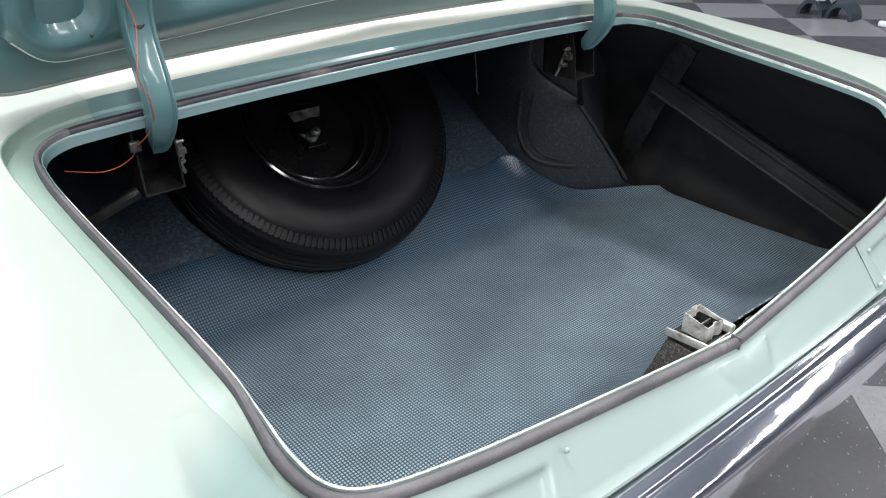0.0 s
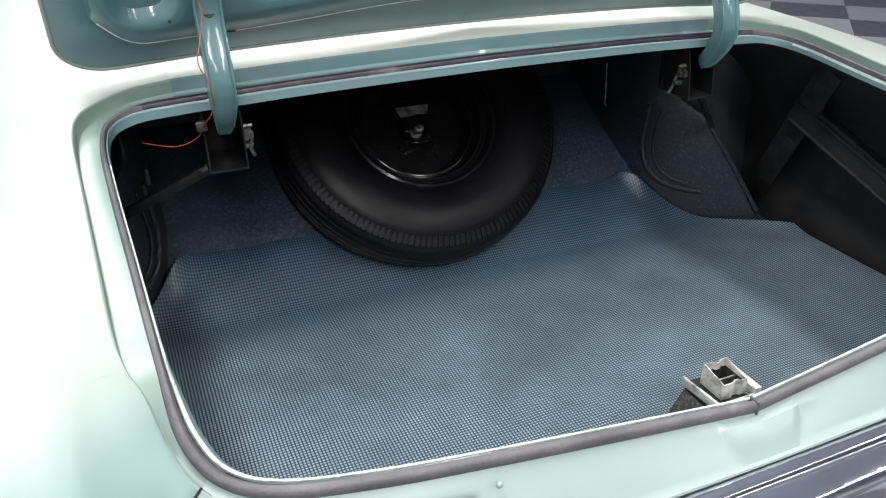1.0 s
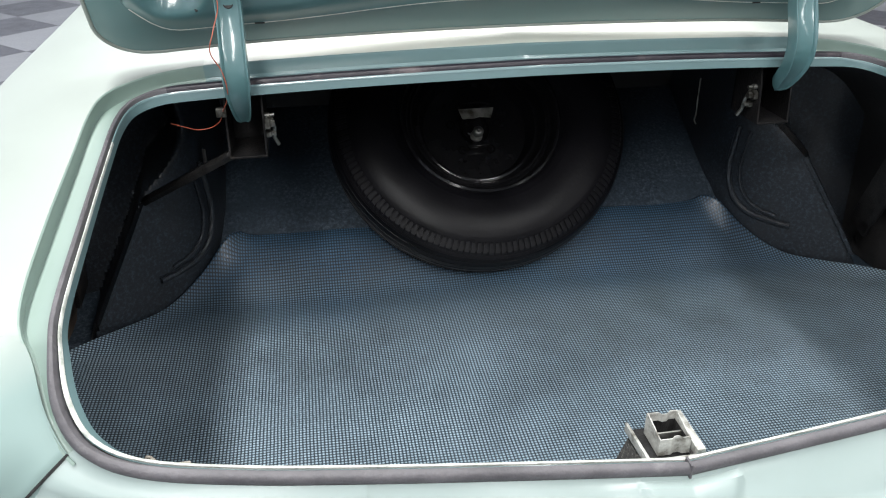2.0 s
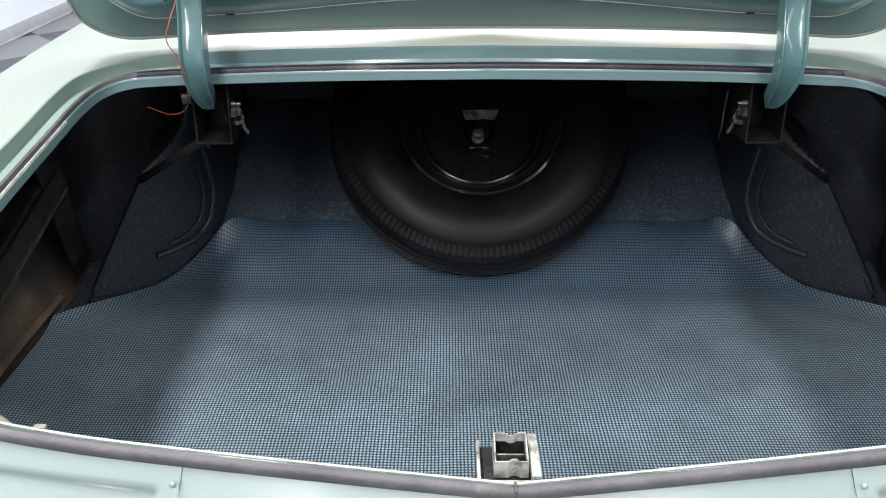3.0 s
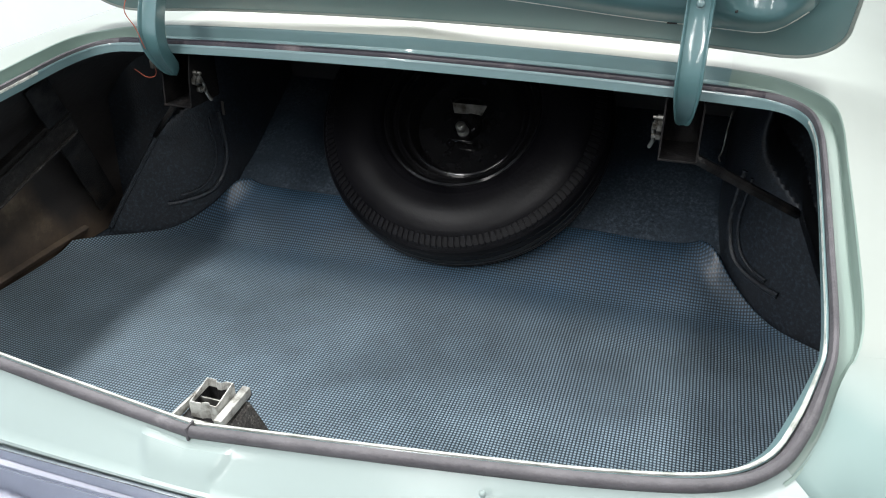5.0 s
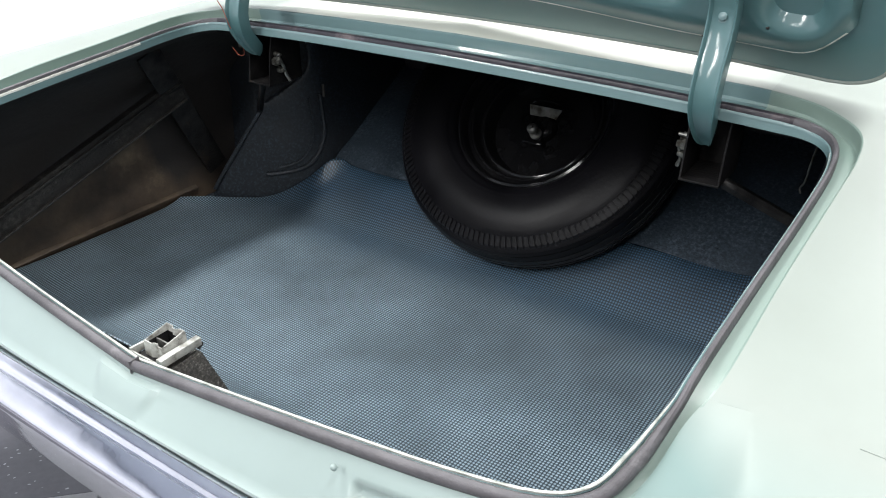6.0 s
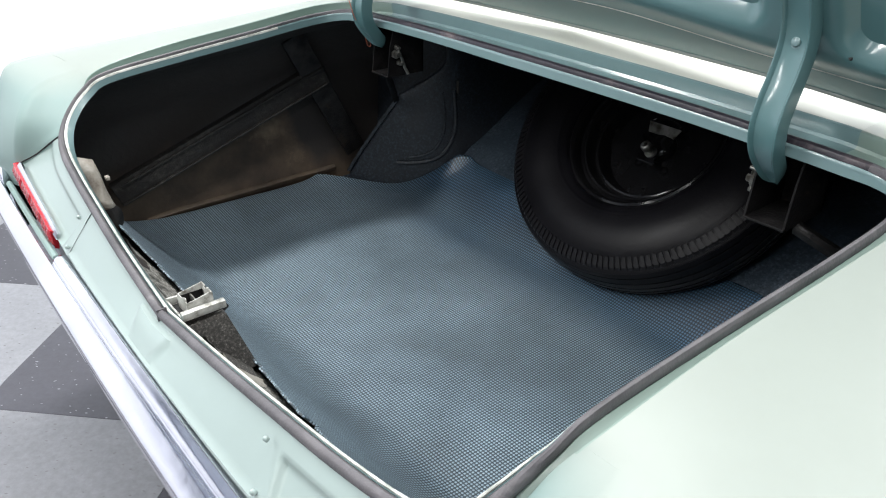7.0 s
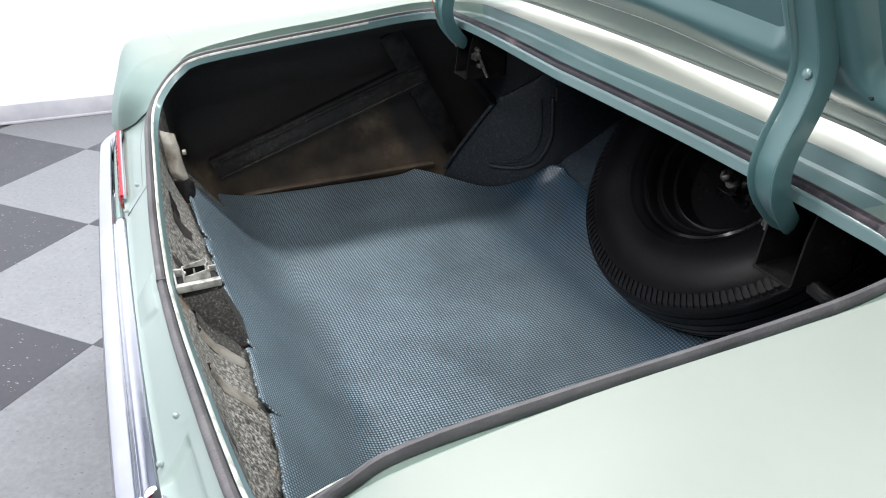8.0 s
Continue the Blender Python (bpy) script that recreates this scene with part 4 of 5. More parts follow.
grid(bm, [[Vector((cx + x * (1 - (t + 0.0004) / w), cy + y * (1 - (t + 0.0004) / d), z)) for x, y in out_c] for z in (0.7965, 0.806, 0.8155)], close_v=True)
part("striker_shade", bm, BLACK_METAL, latch, "dark sheet for the shade inside")
bm = bmesh.new()
box(bm, cx - 0.016, cx + 0.016, cy - 0.0030, cy - 0.0005, 0.797, 0.814, 0.0006)
part("striker_tongue", bm, STEEL, latch)
bm = bmesh.new()
turned(bm, [(0.0, 0.004), (0.003, 0.004), (0.0045, 0.002), (0.0045, -0.006)], 10, Matrix.Translation((0.024, 0.0785, 0.800)) @ Matrix.Rotation(radians(-60), 4, "X"))
part("bolt", bm, BLACK_METAL, latch)

# corner bracket, primer coloured, on the rear wall
bm = bmesh.new()
rows = []
for x, y, z, w in ((-0.562, 0.044, 0.855, 0.030), (-0.548, 0.045, 0.828, 0.034), (-0.534, 0.047, 0.800, 0.034), (-0.522, 0.050, 0.776, 0.036), (-0.514, 0.054, 0.764, 0.036)):
    rows.append([Vector((x + 0.010 * math.sin(math.pi * c), y + w * c, z - 0.012 * c * c)) for c in (0, 0.1, 0.3, 0.5, 0.7, 0.9, 1)])
grid(bm, rows)
bracket = part("corner_bracket", bm, PRIMER, car, "dusty beige primed bracket in the corner")
s_mod = bracket.modifiers.new("thickness", "SOLIDIFY")
s_mod.thickness, s_mod.offset = 0.003, 1
bm = bmesh.new()
box(bm, -0.004, 0.004, -0.0015, 0.0015, -0.008, 0.008, 0.001, Matrix.Translation((-0.600, 0.052, 0.864)) @ Matrix.Rotation(radians(20), 4, "Y"))
part("clip", bm, LIP, car, "small white clip on the flange")
bm = bmesh.new()
box(bm, -0.007, 0.007, -0.004, 0.004, -0.004, 0.004, 0.002, Matrix.Translation((-0.530, 0.086, 0.812)))
part("clip", bm, PRIMER, car, "small beige clip")
# dark plate stands for the shaded hole under the bracket
bm = bmesh.new()
rows = []
for z, y0, y1 in ((0.762, 0.056, 0.086), (0.752, 0.056, 0.094), (0.738, 0.058, 0.096), (0.722, 0.062, 0.094), (0.710, 0.068, 0.086)):
    rows.append([Vector((-0.508 + 0.012 * math.sin(math.pi * c), y0 + (y1 - y0) * c, z)) for c in (0, 0.25, 0.5, 0.75, 1)])
grid(bm, rows)
part("hole_plate", bm, BLACK_METAL, car, "dark plate standing for the hole under the corner bracket")

# ---- bumper and lamps ----
bumper = empty("bumper", "", "")
bumper.parent = car
PROFILE = [(0.004, 0.735), (-0.003, 0.752), (-0.012, 0.7565), (-0.022, 0.754), (-0.0265, 0.748), (-0.029, 0.7475), (-0.0325, 0.7490), (-0.040, 0.7450), (-0.050, 0.7385), (-0.0575, 0.731), (-0.0590, 0.721), (-0.056, 0.705), (-0.045, 0.66), (-0.032, 0.62), (-0.016, 0.59)]
PROFILE = [tuple(p) for p in spline(PROFILE, 3)]


def bumper_rows():
    xs = sorted(list(np.linspace(-0.80, 0.80, 49)) + [-0.384, -0.380, -0.376, -0.372, 0.372, 0.376, 0.380, 0.384])
    rows = []
    for x in xs:
        y0 = -0.044 + 0.014 * (x / 0.8) ** 2
        inner = 1 - smooth_step(0.372, 0.384, abs(x))
        rows.append([Vector((x, y0 + (py if py < -0.029 or pz < 0.70 else -0.029 + (py + 0.029) * inner), pz if py < -0.029 or pz < 0.70 else pz - (1 - inner) * (0.010 + 0.6 * max(0.0, py + 0.029)))) for py, pz in PROFILE])
    for s in (1, -1):
        wrap = []
        for a in np.linspace(0.12, 1.0, 9):
            ang = a * math.pi / 2
            wrap.append([Vector((s * (0.84 + 0.10 * math.sin(ang) - py * math.sin(ang)), 0.07 - 0.10 * math.cos(ang) + py * math.cos(ang), pz)) for py, pz in PROFILE])
        wrap.append([p + Vector((0, 0.30, 0)) for p in wrap[-1]])
        rows = rows + wrap if s == 1 else wrap[::-1] + rows
    return rows


sheet("bumper_bar", bumper_rows(), CHROME, bumper, "polished chrome bumper bar", smooth=60)
for s in (1, -1):
    lamp = empty("tail_lamp", "", "")
    lamp.parent = car
    bm = bmesh.new()
    rows = []
    for k in range(61):
        f = k / 60
        b = lerp((0.440, -0.047, 0.766), (0.735, -0.0365, 0.7995), f)
        r = 0.0012 * math.sin(k * 1.6) + (0.005 if k % 15 in (0, 14) else 0.0)
        rows.append([b + Vector((0, y + (r if y < -0.004 else 0.0), z)) for y, z in ((0.010, 0.010), (-0.0035, 0.008), (-0.0075, -0.002), (-0.0070, -0.016), (-0.001, -0.027), (0.006, -0.030))])
    vs = grid(bm, rows if s == 1 else mirrored(rows), close_v=True)
    bm.faces.new(vs[0])
    bm.faces.new(vs[-1])
    part("lens", bm, RED, lamp, "ribbed red plastic lens")
    rows = []
    for k in range(31):
        i = I_PANEL + 2.5 + k * (I_REAR - I_PANEL - 3.0) / 30
        a, b = housing_row(int(i), (int(i) - I_PANEL) / (I_REAR - I_PANEL)), housing_row(int(i) + 1, (int(i) + 1 - I_PANEL) / (I_REAR - I_PANEL))
        row = [lerp(p, q, i - int(i)) for p, q in zip(a, b)]
        end = min(1.0, (k + 0.5) / 5.0) ** 0.5
        up = lerp(row[4], row[3], 0.10 * end)
        rows.append([up + Vector((0, 0.001, 0.0)), up + Vector((0, -0.003, 0.003)), lerp(up, row[4], 0.6) + Vector((0, -0.0035, 0.0035)), row[4] + Vector((0, -0.0035, 0.003)), row[5] + Vector((0, -0.003, 0.001)), row[5] + Vector((0, 0.002, -0.001))])
    sheet("bezel", rows if s == 1 else mirrored(rows), CHROME, lamp, "chrome bezel")
    bm = bmesh.new()
    sweep(bm, [(s * x, -0.0615 + 0.014 * (x / 0.8) ** 2, 0.7425) for x in np.linspace(0.392, 0.80, 16)], 0.0065, 8)
    part("filler_strip", bm, PAINT, lamp, "pale mint filler strip between lamp and bumper")

# ---- trunk mat ----
mat_thing = empty("trunk_mat", "dark blue-grey woven vinyl mat on the trunk floor", "trunk mat")


def mat_height(x, y):
    z = 0.512 + 0.003 * math.sin(7 * x + 1.0) * math.sin(9 * y) + 0.0015 * math.sin(23 * x + 4 * y) * math.sin(19 * y - 6 * x)
    ax = abs(x)
    z += 0.022 * smooth_step(0.66, 0.90, ax)
    z += 0.100 * smooth_step(0.86, 1.05, y) * (1 - 0.4 * smooth_step(0.6, 0.8, ax))
    # turned up against the wheelhouse and into the corner beside the kick-up
    gap = mat_front(ax) - y
    z += (0.010 * smooth_step(0.50, 0.585, ax) + 0.018 * math.exp(-((ax - 0.575) / 0.028) ** 2)) * max(0.0, 1 - gap / 0.06) ** 2
    return z


def mat_front(ax):
    return 1.030 if ax < 0.55 else 1.030 - (ax - 0.55) * 0.95


def mat_back(x):
    """The cut rear edge, with its tears."""
    edge = 0.092 - 0.06 * x * x + 0.004 * math.sin(9 * x + 1) + 0.085 * smooth_step(0.48, 0.80, abs(x))
    edge += 0.0022 * noise.noise(Vector((x * 60, 0.3, 0))) + 0.0014 * noise.noise(Vector((x * 190, 2.3, 0)))
    for at, wide, deep in ((-0.318, 0.016, 0.014), (0.052, 0.022, 0.011), (0.215, 0.012, 0.016), (-0.235, 0.010, 0.008)):
        u = (x - at) / wide
        if -1 < u < 1:
            edge += deep * (1 - abs(u)) * (1.3 if u > 0 else 0.8)
    return edge + 0.010 * smooth_step(0.213, 0.219, x) * smooth_step(0.50, 0.30, x)


bm = bmesh.new()
uvl = bm.loops.layers.uv.new("weave")
NX, NY = 420, 110
coords, rows = {}, []


def mat_rear(y):
    """Rise of the mat up the rear wall, and the length laid down to reach it."""
    if y >= 0.30:
        return 0.0, 0.0
    if y >= 0.18:
        d = 0.30 - y
        return 0.5 * 1.34 * d * d / 0.12, 0.02 * (d / 0.12) ** 3
    return 0.0804 + 1.34 * (0.18 - y), 0.02 + 0.672 * (0.18 - y)


for r in range(NY + 1):
    f = r / NY
    row = []
    for k in range(NX + 1):
        x = -0.87 + 1.74 * k / NX
        front, back = mat_front(abs(x)), mat_back(x)
        y = back + (front - back) * (1 - (1 - f) ** 1.15)
        rise, extra = mat_rear(y)
        rise *= 1 - 0.75 * smooth_step(0.60, 0.86, abs(x))
        p = Vector((x, y, mat_height(x, y) + rise))
        v = bm.verts.new(p)
        coords[v] = (x, y - extra)
        row.append(v)
    rows.append(row)
for a, b in zip(rows, rows[1:]):
    for k in range(NX):
        f = bm.faces.new((a[k], a[k + 1], b[k + 1], b[k]))
        for l in f.loops:
            l[uvl].uv = coords[l.vert]
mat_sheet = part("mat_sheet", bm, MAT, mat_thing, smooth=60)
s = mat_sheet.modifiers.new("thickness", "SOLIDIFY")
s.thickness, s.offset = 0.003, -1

# ---- spare wheel ----
TILT_W = 47.5
wheel_pose = Matrix.Translation((0.0, 1.094, 0.812)) @ Matrix.Rotation(radians(TILT_W), 4, "X")
wheel = empty("spare_tyre", "black spare tyre on a glossy black steel wheel", "spare tyre")
bm = bmesh.new()
sec = [tuple(p) for p in spline([(0.178, 0.058), (0.186, 0.071), (0.200, 0.0785), (0.215, 0.084), (0.250, 0.087), (0.285, 0.080), (0.305, 0.070), (0.3155, 0.066), (0.318, 0.0635), (0.328, 0.058)], 4)]
# raised rings on the sidewall
sec = [(r, h + sum(0.0014 * math.exp(-((r - c) / 0.0016) ** 2) for c in (0.2035, 0.2280, 0.2330, 0.2700))) for r, h in sec]
tread = []
for c in (0.0435, 0.022, 0.0, -0.022, -0.0435):
    crown = 0.3385 - 2.6 * c * c
    tread += [(crown, c + 0.0030), (crown - 0.0065, c + 0.0020), (crown - 0.0065, c - 0.0020), (crown, c - 0.0030)]
turned(bm, sec + [(0.3315, 0.0535)] + tread + [(0.3315, -0.0535)] + [(r, -h) for r, h in sec[::-1]], 96, wheel_pose)
tyre = part("tyre", bm, TYRE, wheel, "black crossply tyre with worn tread")
LUG = bmesh.new()
lug = [(0.2960, 0.0742), (0.2985, 0.0758), (0.3185, 0.0670), (0.3225, 0.0618), (0.3165, 0.0630)]
ends = [[LUG.verts.new((r, e * (0.0034 + 0.0014 * (r > 0.31)), h)) for r, h in lug] for e in (-1, 1)]
LUG.faces.new(ends[0])
LUG.faces.new(ends[1][::-1])
for k in range(5):
    LUG.faces.new((ends[0][k], ends[0][(k + 1) % 5], ends[1][(k + 1) % 5], ends[1][k]))
bmesh.ops.recalc_face_normals(LUG, faces=LUG.faces)
lug_mesh = bpy.data.meshes.new("shoulder_lug")
LUG.to_mesh(lug_mesh)
LUG.free()
lug_mesh.materials.append(TREAD)
for k in range(150):
    ob = new("shoulder_lug", lug_mesh)
    ob.parent = tyre
    ob.matrix_basis = wheel_pose @ Matrix.Rotation(2 * math.pi * k / 150, 4, "Z")
bm = bmesh.new()
for r in (0.3225, 0.3275):
    turned(bm, [(r, 0.0592 - (r - 0.3225) * 0.6), (r + 0.0015, 0.0606 - (r - 0.3225) * 0.6), (r + 0.003, 0.0585 - (r - 0.3225) * 0.6)], 96, wheel_pose)
part("sidewall_ridge", bm, TYRE, tyre)
bm = bmesh.new()
turned(bm, [(0.182, 0.060), (0.181, 0.066), (0.176, 0.068), (0.171, 0.064), (0.168, 0.050), (0.165, 0.040), (0.160, 0.037), (0.156, 0.041), (0.152, 0.041), (0.149, 0.036), (0.147, 0.022), (0.143, 0.014), (0.138, 0.018), (0.133, 0.018), (0.129, 0.010), (0.126, -0.012), (0.120, -0.022), (0.112, -0.024), (0.080, -0.026), (0.055, -0.026), (0.035, -0.022), (0.033, -0.03)], 96, wheel_pose)
part("rim", bm, RIM, wheel, "glossy black pressed steel wheel")
for k in range(5):
    bm = bmesh.new()
    a = 2 * math.pi * k / 5 + 0.3
    turned(bm, [(0.011, -0.0255), (0.009, -0.022), (0.006, -0.028)], 16, wheel_pose @ Matrix.Translation((0.057 * math.cos(a), 0.057 * math.sin(a), 0)))
    part("stud_hole", bm, RIM, wheel)
clamp = empty("spare_clamp", "black hold-down clamp with a steel nut on the spare wheel", "clamp")
bm = bmesh.new()
box(bm, -0.014, 0.014, -0.050, 0.044, -0.004, 0.000, 0.001, wheel_pose)
turned(bm, [(0.034, -0.024), (0.031, -0.010), (0.022, -0.002), (0.0, 0.0005)], 32, wheel_pose)
part("clamp_plate", bm, RIM, clamp)
bm = bmesh.new()
box(bm, -0.024, 0.024, -0.051, -0.045, -0.004, 0.0085, 0.0015, wheel_pose)
part("clamp_bar", bm, RIM, clamp)
bm = bmesh.new()
m = wheel_pose @ Matrix.Translation((-0.003, -0.024, 0.0))
turned(bm, [(0.0, 0.042), (0.004, 0.0415), (0.005, 0.036), (0.0095, 0.0345), (0.012, 0.031), (0.012, 0.022), (0.0095, 0.019), (0.006, 0.017), (0.006, 0.006), (0.014, 0.005), (0.014, 0.0), (0.0, 0.0)], 24, m)
part("clamp_nut", bm, STEEL, clamp, smooth=30)
bm = bmesh.new()
tab = [(-0.041, 0.011), (0.041, 0.011), (0.033, -0.012), (0.006, -0.009), (-0.006, -0.012), (-0.033, -0.012)]
m = wheel_pose @ Matrix.Translation((0.002, 0.028, 0.010)) @ Matrix.Rotation(radians(9), 4, "X")
top = [bm.verts.new(m @ Vector((x, y, 0.003))) for x, y in tab]
low = [bm.verts.new(m @ Vector((x, y, 0.0))) for x, y in tab]
bm.faces.new(top)
bm.faces.new(low[::-1])
for k in range(6):
    bm.faces.new((top[k], top[(k + 1) % 6], low[(k + 1) % 6], low[k]))
# lighter steel stands for the reflection on the glossy black tab
part("clamp_tab", bm, STEEL, clamp, "tab in lighter steel for its reflection", smooth=0)
bm = bmesh.new()
sweep(bm, [wheel_pose @ Vector((0.002 + 0.042 * math.cos(a), 0.041 + 0.016 * math.sin(a), 0.006)) for a in np.linspace(0.05, math.pi - 0.05, 14)], 0.0028)
part("clamp_loop", bm, RIM, clamp)

# ---- wire ----
wire = empty("wire", "thin red wire hanging from the lid past the hinge", "wire")
bm = bmesh.new()
path = spline([(-0.497, 0.617, 1.31), (-0.503, 0.640, 1.24), (-0.490, 0.650, 1.187), (-0.500, 0.634, 1.150), (-0.508, 0.626, 1.120), (-0.496, 0.632, 1.090), (-0.492, 0.640, 1.058), (-0.497, 0.655, 1.035), (-0.503, 0.668, 1.022), (-0.508, 0.682, 1.011)], 6)
sweep(bm, [Vector(p) for p in path], 0.0009, 6)
part("wire_drop", bm, WIRE, wire)
bm = bmesh.new()
path = spline([(-0.510, 0.684, 1.006), (-0.517, 0.694, 0.990), (-0.533, 0.706, 0.977), (-0.556, 0.713, 0.972), (-0.580, 0.726, 0.974), (-0.601, 0.736, 0.978)], 6)
sweep(bm, [Vector(p) for p in path], 0.0008, 6)
part("wire_tail", bm, WIRE, wire)
bm = bmesh.new()
box(bm, -0.520, -0.503, 0.682, 0.692, 1.000, 1.016, 0.002)
part("connector", bm, STEEL, wire, "small dull connector")

# ---- showroom ----
FLOOR = 0.058
X0, X1, Y0, Y1 = -3.32, 12.0, -11.0, 9.0


def slab(name, x0, x1, y0, y1, z0, z1, mat, label):
    bm = bmesh.new()
    box(bm, x0, x1, y0, y1, z0, z1)
    return tagged(part(name, bm, mat, None, "", 0), label, "wall" if "wall" in name else name.split("_")[0], "", "structure")


slab("wall_west", X0 - 0.15, X0, Y0, Y1, FLOOR - 0.1, CEILING, WALL, "plain white painted showroom wall")
slab("wall_east", X1, X1 + 0.15, Y0, Y1, FLOOR - 0.1, CEILING, WALL, "plain white painted showroom wall")
slab("wall_south", X0, X1, Y0 - 0.15, Y0, FLOOR - 0.1, CEILING, WALL, "plain white painted showroom wall")
slab("wall_north", X0, X1, Y1, Y1 + 0.15, FLOOR - 0.1, CEILING, WALL, "plain white painted showroom wall")
slab("ceiling", X0, X1, Y0, Y1, CEILING, CEILING + 0.15, CEIL, "plain pale showroom ceiling")
bm = bmesh.new()
box(bm, X0, X0 + 0.014, Y0, Y1, FLOOR, FLOOR + 0.10, 0.004)
box(bm, X0, X0 + 0.022, Y0, Y1, FLOOR, FLOOR + 0.014, 0.004)
tagged(part("baseboard", bm, BASE), "grey vinyl baseboard along the white wall", "baseboard", "", "structure")

for x, across in ((-1.10, 1.60), (1.15, 0.95), (4.4, 0.8)):
    for y, along in ((-5.4, 0.40), (-2.6, 0.85), (0.4, 0.86), (3.7, 0.7), (6.5, 0.5)):
        power = across * along
        fixture = empty("ceiling_light", "long narrow white ceiling light, switched on", "ceiling light", "ceiling lights", at=(x, y, CEILING - 0.03))
        bm = bmesh.new()
        box(bm, -0.20, 0.20, -1.24, 1.24, 0.0, 0.029, 0.004)
        part("housing", bm, WALL, fixture)
        lamp = bpy.data.lights.new("tube_light", "AREA")
        lamp.shape, lamp.size, lamp.size_y, lamp.energy = "RECTANGLE", 0.36, 2.4, LAMP_POWER * power
        lamp.color = (0.99, 0.985, 0.965)
        lo = new("tube_light", lamp)
        lo.location = (x, y, CEILING - 0.035)

# floor: squares laid on the diagonal
floor = slab("floor", X0, X1, Y0, Y1, FLOOR - 0.1, FLOOR - 0.004, TILE_DARK, "checkered grey vinyl floor, dark and light squares on the diagonal")
TILE = 0.61
U0, V0 = -0.585, -0.911
tiles = {}
for k in (0, 1):
    bm = bmesh.new()
    g = TILE / 2 - 0.0006
    box(bm, -g, g, -g, g, -0.004, 0.0, 0.0008)
    me = bpy.data.meshes.new("floor_tile")
    bm.to_mesh(me)
    bm.free()
    me.materials.append((TILE_LIGHT, TILE_DARK)[k])
    tiles[k] = me
near = []
for a in range(-26, 27):
    for b in range(-26, 27):
        u, v = U0 + (a + 0.5) * TILE, V0 + (b + 0.5) * TILE
        x, y = (u + v) / math.sqrt(2), (v - u) / math.sqrt(2)
        if X0 < x < X1 and Y0 < y < Y1:
            d = math.hypot(x, y - 0.5)
            near.append((d, x, y, (a + b) % 2))
near.sort()
for d, x, y, k in near[:290]:
    ob = new("floor_tile", tiles[k])
    ob.parent = floor
    ob.matrix_basis = Matrix.Translation((x, y, FLOOR)) @ Matrix.Rotation(radians(45), 4, "Z")
for k in (0, 1):
    bm = bmesh.new()
    g = (TILE / 2 - 0.0006) * math.sqrt(2)
    for d, x, y, kk in near[290:]:
        if kk == k:
            bm.faces.new([bm.verts.new((x + dx * g, y + dy * g, FLOOR)) for dx, dy in ((1, 0), (0, 1), (-1, 0), (0, -1))])
    tagged(part("floor_tiles", bm, (TILE_LIGHT, TILE_DARK)[k], floor, smooth=0), kind="stuff")

# ---- road wheels that carry the car ----
for x in (-0.74, 0.74):
    for y in (1.26, 3.90):
        m = Matrix.Translation((x, y, FLOOR + 0.325)) @ Matrix.Rotation(radians(90 if x > 0 else -90), 4, "Y")
        road = empty("road_wheel", "", "")
        road.parent = car
        bm = bmesh.new()
        turned(bm, [(0.18, 0.07), (0.24, 0.083), (0.29, 0.075), (0.318, 0.055), (0.325, 0.03), (0.325, -0.03), (0.318, -0.055), (0.29, -0.075), (0.24, -0.083), (0.18, -0.07)], 64, m)
        part("tyre", bm, TYRE, road)
        bm = bmesh.new()
        turned(bm, [(0.182, -0.07), (0.182, 0.07), (0.17, 0.06), (0.15, 0.02), (0.10, 0.03), (0.05, 0.04), (0.0, 0.045)], 48, m)
        part("rim", bm, CHROME, road)

# ---- the rest of the body, forward of the deck ----
for s in (1, -1):
    rows = []
    for y, half_w, top in ((2.6, 0.910, 1.05), (3.1, 0.912, 1.04), (3.6, 0.912, 1.02), (4.1, 0.905, 0.99), (4.45, 0.885, 0.955), (4.60, 0.84, 0.90)):
        rows.append([Vector((s * half_w + s * dx, y, top + dz)) for dx, dz in ((0.0, 0.0), (0.012, -0.004), (0.021, -0.013), (0.026, -0.03), (0.034, -0.08), (0.045, -0.18), (0.05, -0.30), (0.04, -0.42), (0.0, -0.5))])
    sheet("front_fender", rows, PAINT, car)
rows = []
for y, half_w, top in ((2.6, 0.910, 1.05), (3.1, 0.912, 1.04), (3.6, 0.912, 1.02), (4.1, 0.905, 0.99), (4.45, 0.885, 0.955), (4.60, 0.84, 0.90), (4.63, 0.82, 0.70), (4.60, 0.82, 0.45)):
    rows.append([Vector((half_w * u, y + 0.04 * (1 - u * u) * (y > 4.4), top + 0.06 * (1 - u * u) * (y < 4.5))) for u in np.linspace(-1, 1, 21)])
sheet("hood", rows, PAINT, car)
CABIN = [(1.45, 0.72, 0.70, 1.06), (1.62, 0.74, 0.66, 1.22), (1.82, 0.75, 0.60, 1.38), (2.05, 0.76, 0.57, 1.44), (2.45, 0.77, 0.57, 1.46), (2.80, 0.77, 0.58, 1.43), (3.02, 0.77, 0.62, 1.32), (3.28, 0.77, 0.74, 1.08)]
rows = []
for y, low, high, top in CABIN:
    rows.append([Vector((x, y, z)) for x, z in ((-low, 1.03), (-lerp((low, 0, 0), (high, 0, 0), 0.9).x, 1.03 + (top - 1.03) * 0.9), (-high * 0.9, top), (-high * 0.4, top + 0.015), (high * 0.4, top + 0.015), (high * 0.9, top), (lerp((low, 0, 0), (high, 0, 0), 0.9).x, 1.03 + (top - 1.03) * 0.9), (low, 1.03))])
sheet("roof", rows, PAINT, car, smooth=60)
GLASS = material("tinted_glass", (0.02, 0.025, 0.025), 0.05)
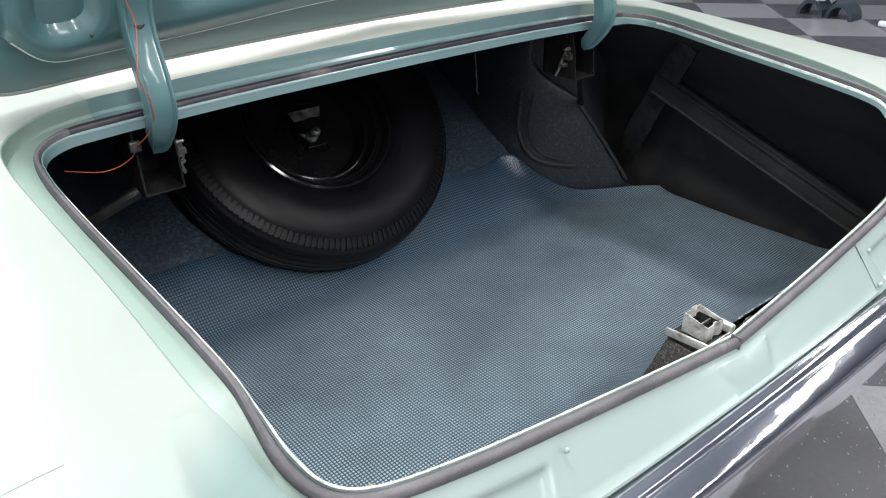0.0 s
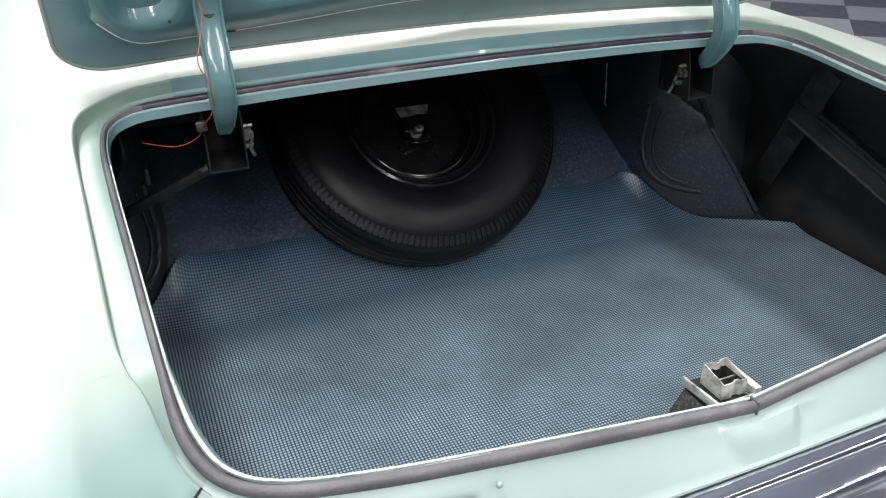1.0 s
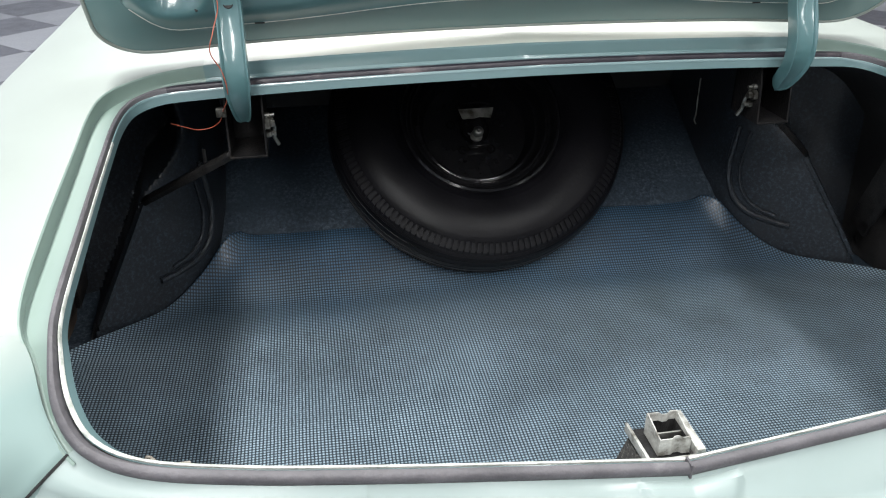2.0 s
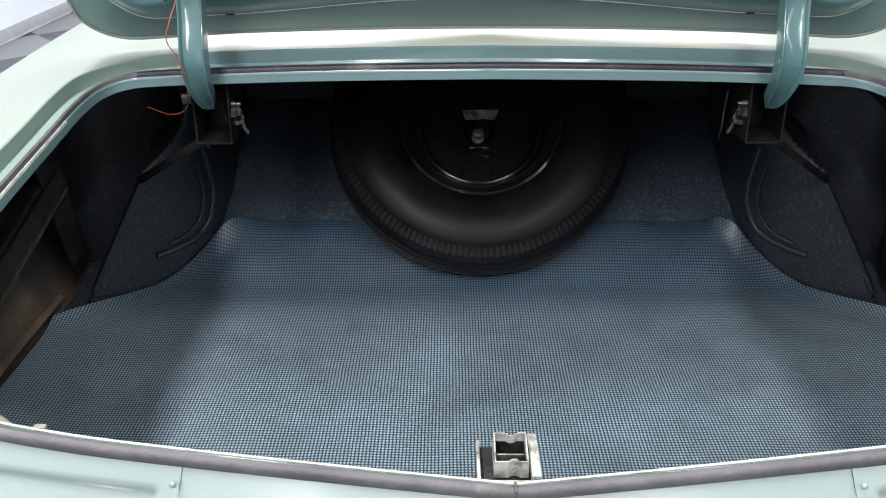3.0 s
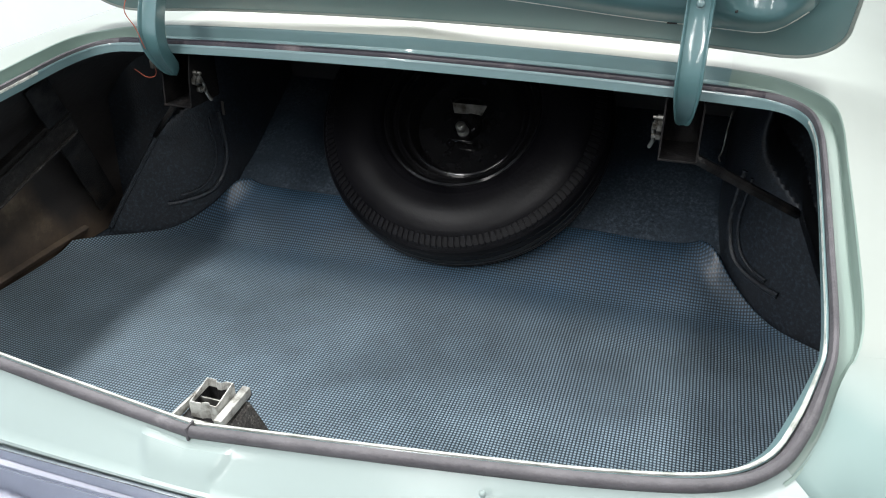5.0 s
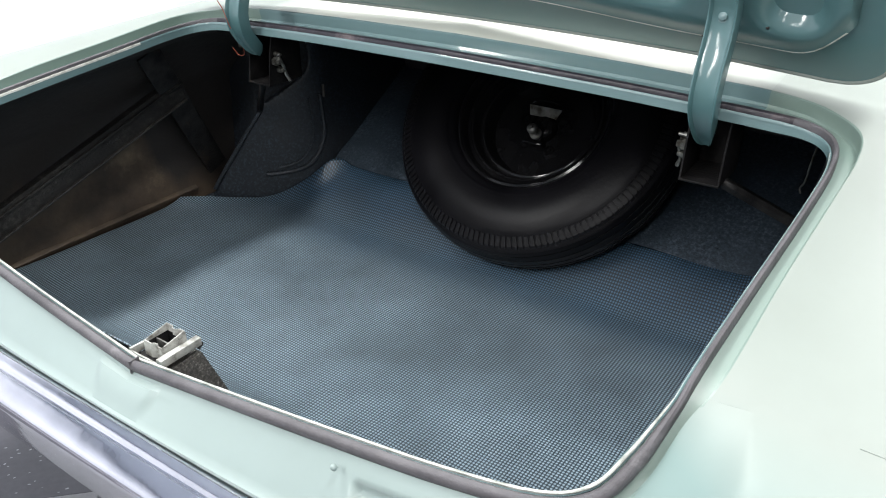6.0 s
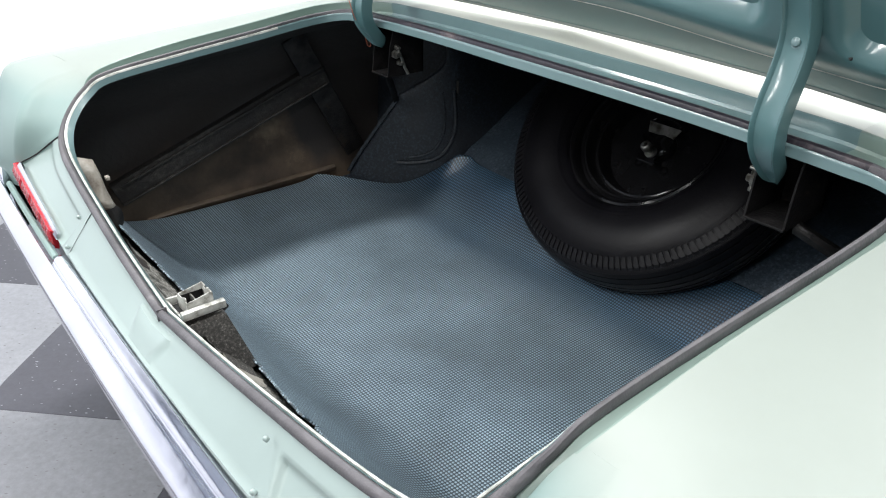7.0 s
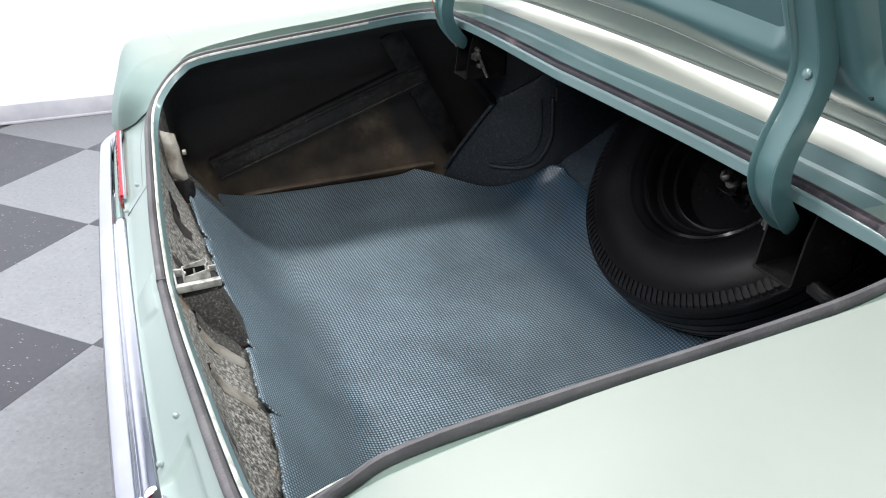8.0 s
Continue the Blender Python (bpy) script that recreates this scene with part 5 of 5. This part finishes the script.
for s in (1, -1):
    for y0, y1 in ((1.90, 2.30), (2.36, 2.92)):
        bm = bmesh.new()
        bm.faces.new([bm.verts.new((s * x, y, z)) for x, y, z in ((0.768, y0, 1.08), (0.778, y1, 1.08), (0.640, y1 - 0.06, 1.335), (0.620, y0 + 0.04, 1.345))])
        part("side_window", bm, GLASS, car, "dark side window")
for a, b in (((0.60, 1.53, 1.148), (0.50, 1.80, 1.385)), ((0.66, 3.20, 1.165), (0.52, 2.90, 1.395))):
    bm = bmesh.new()
    bm.faces.new([bm.verts.new((x, y, z)) for x, y, z in ((-a[0], a[1], a[2]), (a[0], a[1], a[2]), (b[0], b[1], b[2]), (-b[0], b[1], b[2]))])
    part("window", bm, GLASS, car, "dark window glass")

# ---- things on the far floor ----
jack = empty("trolley_jack", "grey and chrome trolley jack standing on the floor", "jack", at=(5.75, 2.6, FLOOR))
bm = bmesh.new()
for k in range(2):
    rows = []
    for u in np.linspace(0, math.pi, 13):
        c, z = 0.11 * math.cos(u), 0.13 * math.sin(u)
        rows.append([Vector((-0.09, -0.12 + 0.24 * k + c, z)), Vector((0.09, -0.12 + 0.24 * k + c, z)), Vector((0.09, -0.12 + 0.24 * k + c * 0.75, z * 0.75)), Vector((-0.09, -0.12 + 0.24 * k + c * 0.75, z * 0.75))])
    grid(bm, rows, close_v=True)
part("cover", bm, KICK, jack, "dark grey double-arched cover")
bm = bmesh.new()
sweep(bm, [(-0.05, -0.05, 0.12), (-0.02, 0.05, 0.20), (0.02, 0.22, 0.24), (0.04, 0.45, 0.22)], 0.022)
part("handle", bm, CHROME, jack, "chrome handle")
bm = bmesh.new()
turned(bm, [(0.0, 0.10), (0.05, 0.10), (0.07, 0.05), (0.07, 0.0), (0.0, 0.0)], 20, Matrix.Translation((0.0, 0.08, 0.12)))
part("saddle", bm, CHROME, jack)
marker = empty("floor_marker", "small red and white marker stick on the floor", "marker", at=(5.7, 2.05, FLOOR))
for k, mat in enumerate((RED, WALL)):
    bm = bmesh.new()
    box(bm, -0.025, 0.025, -0.12 + 0.12 * k, 0.12 * k, 0.0, 0.04, 0.008)
    part("marker_half", bm, mat, marker)
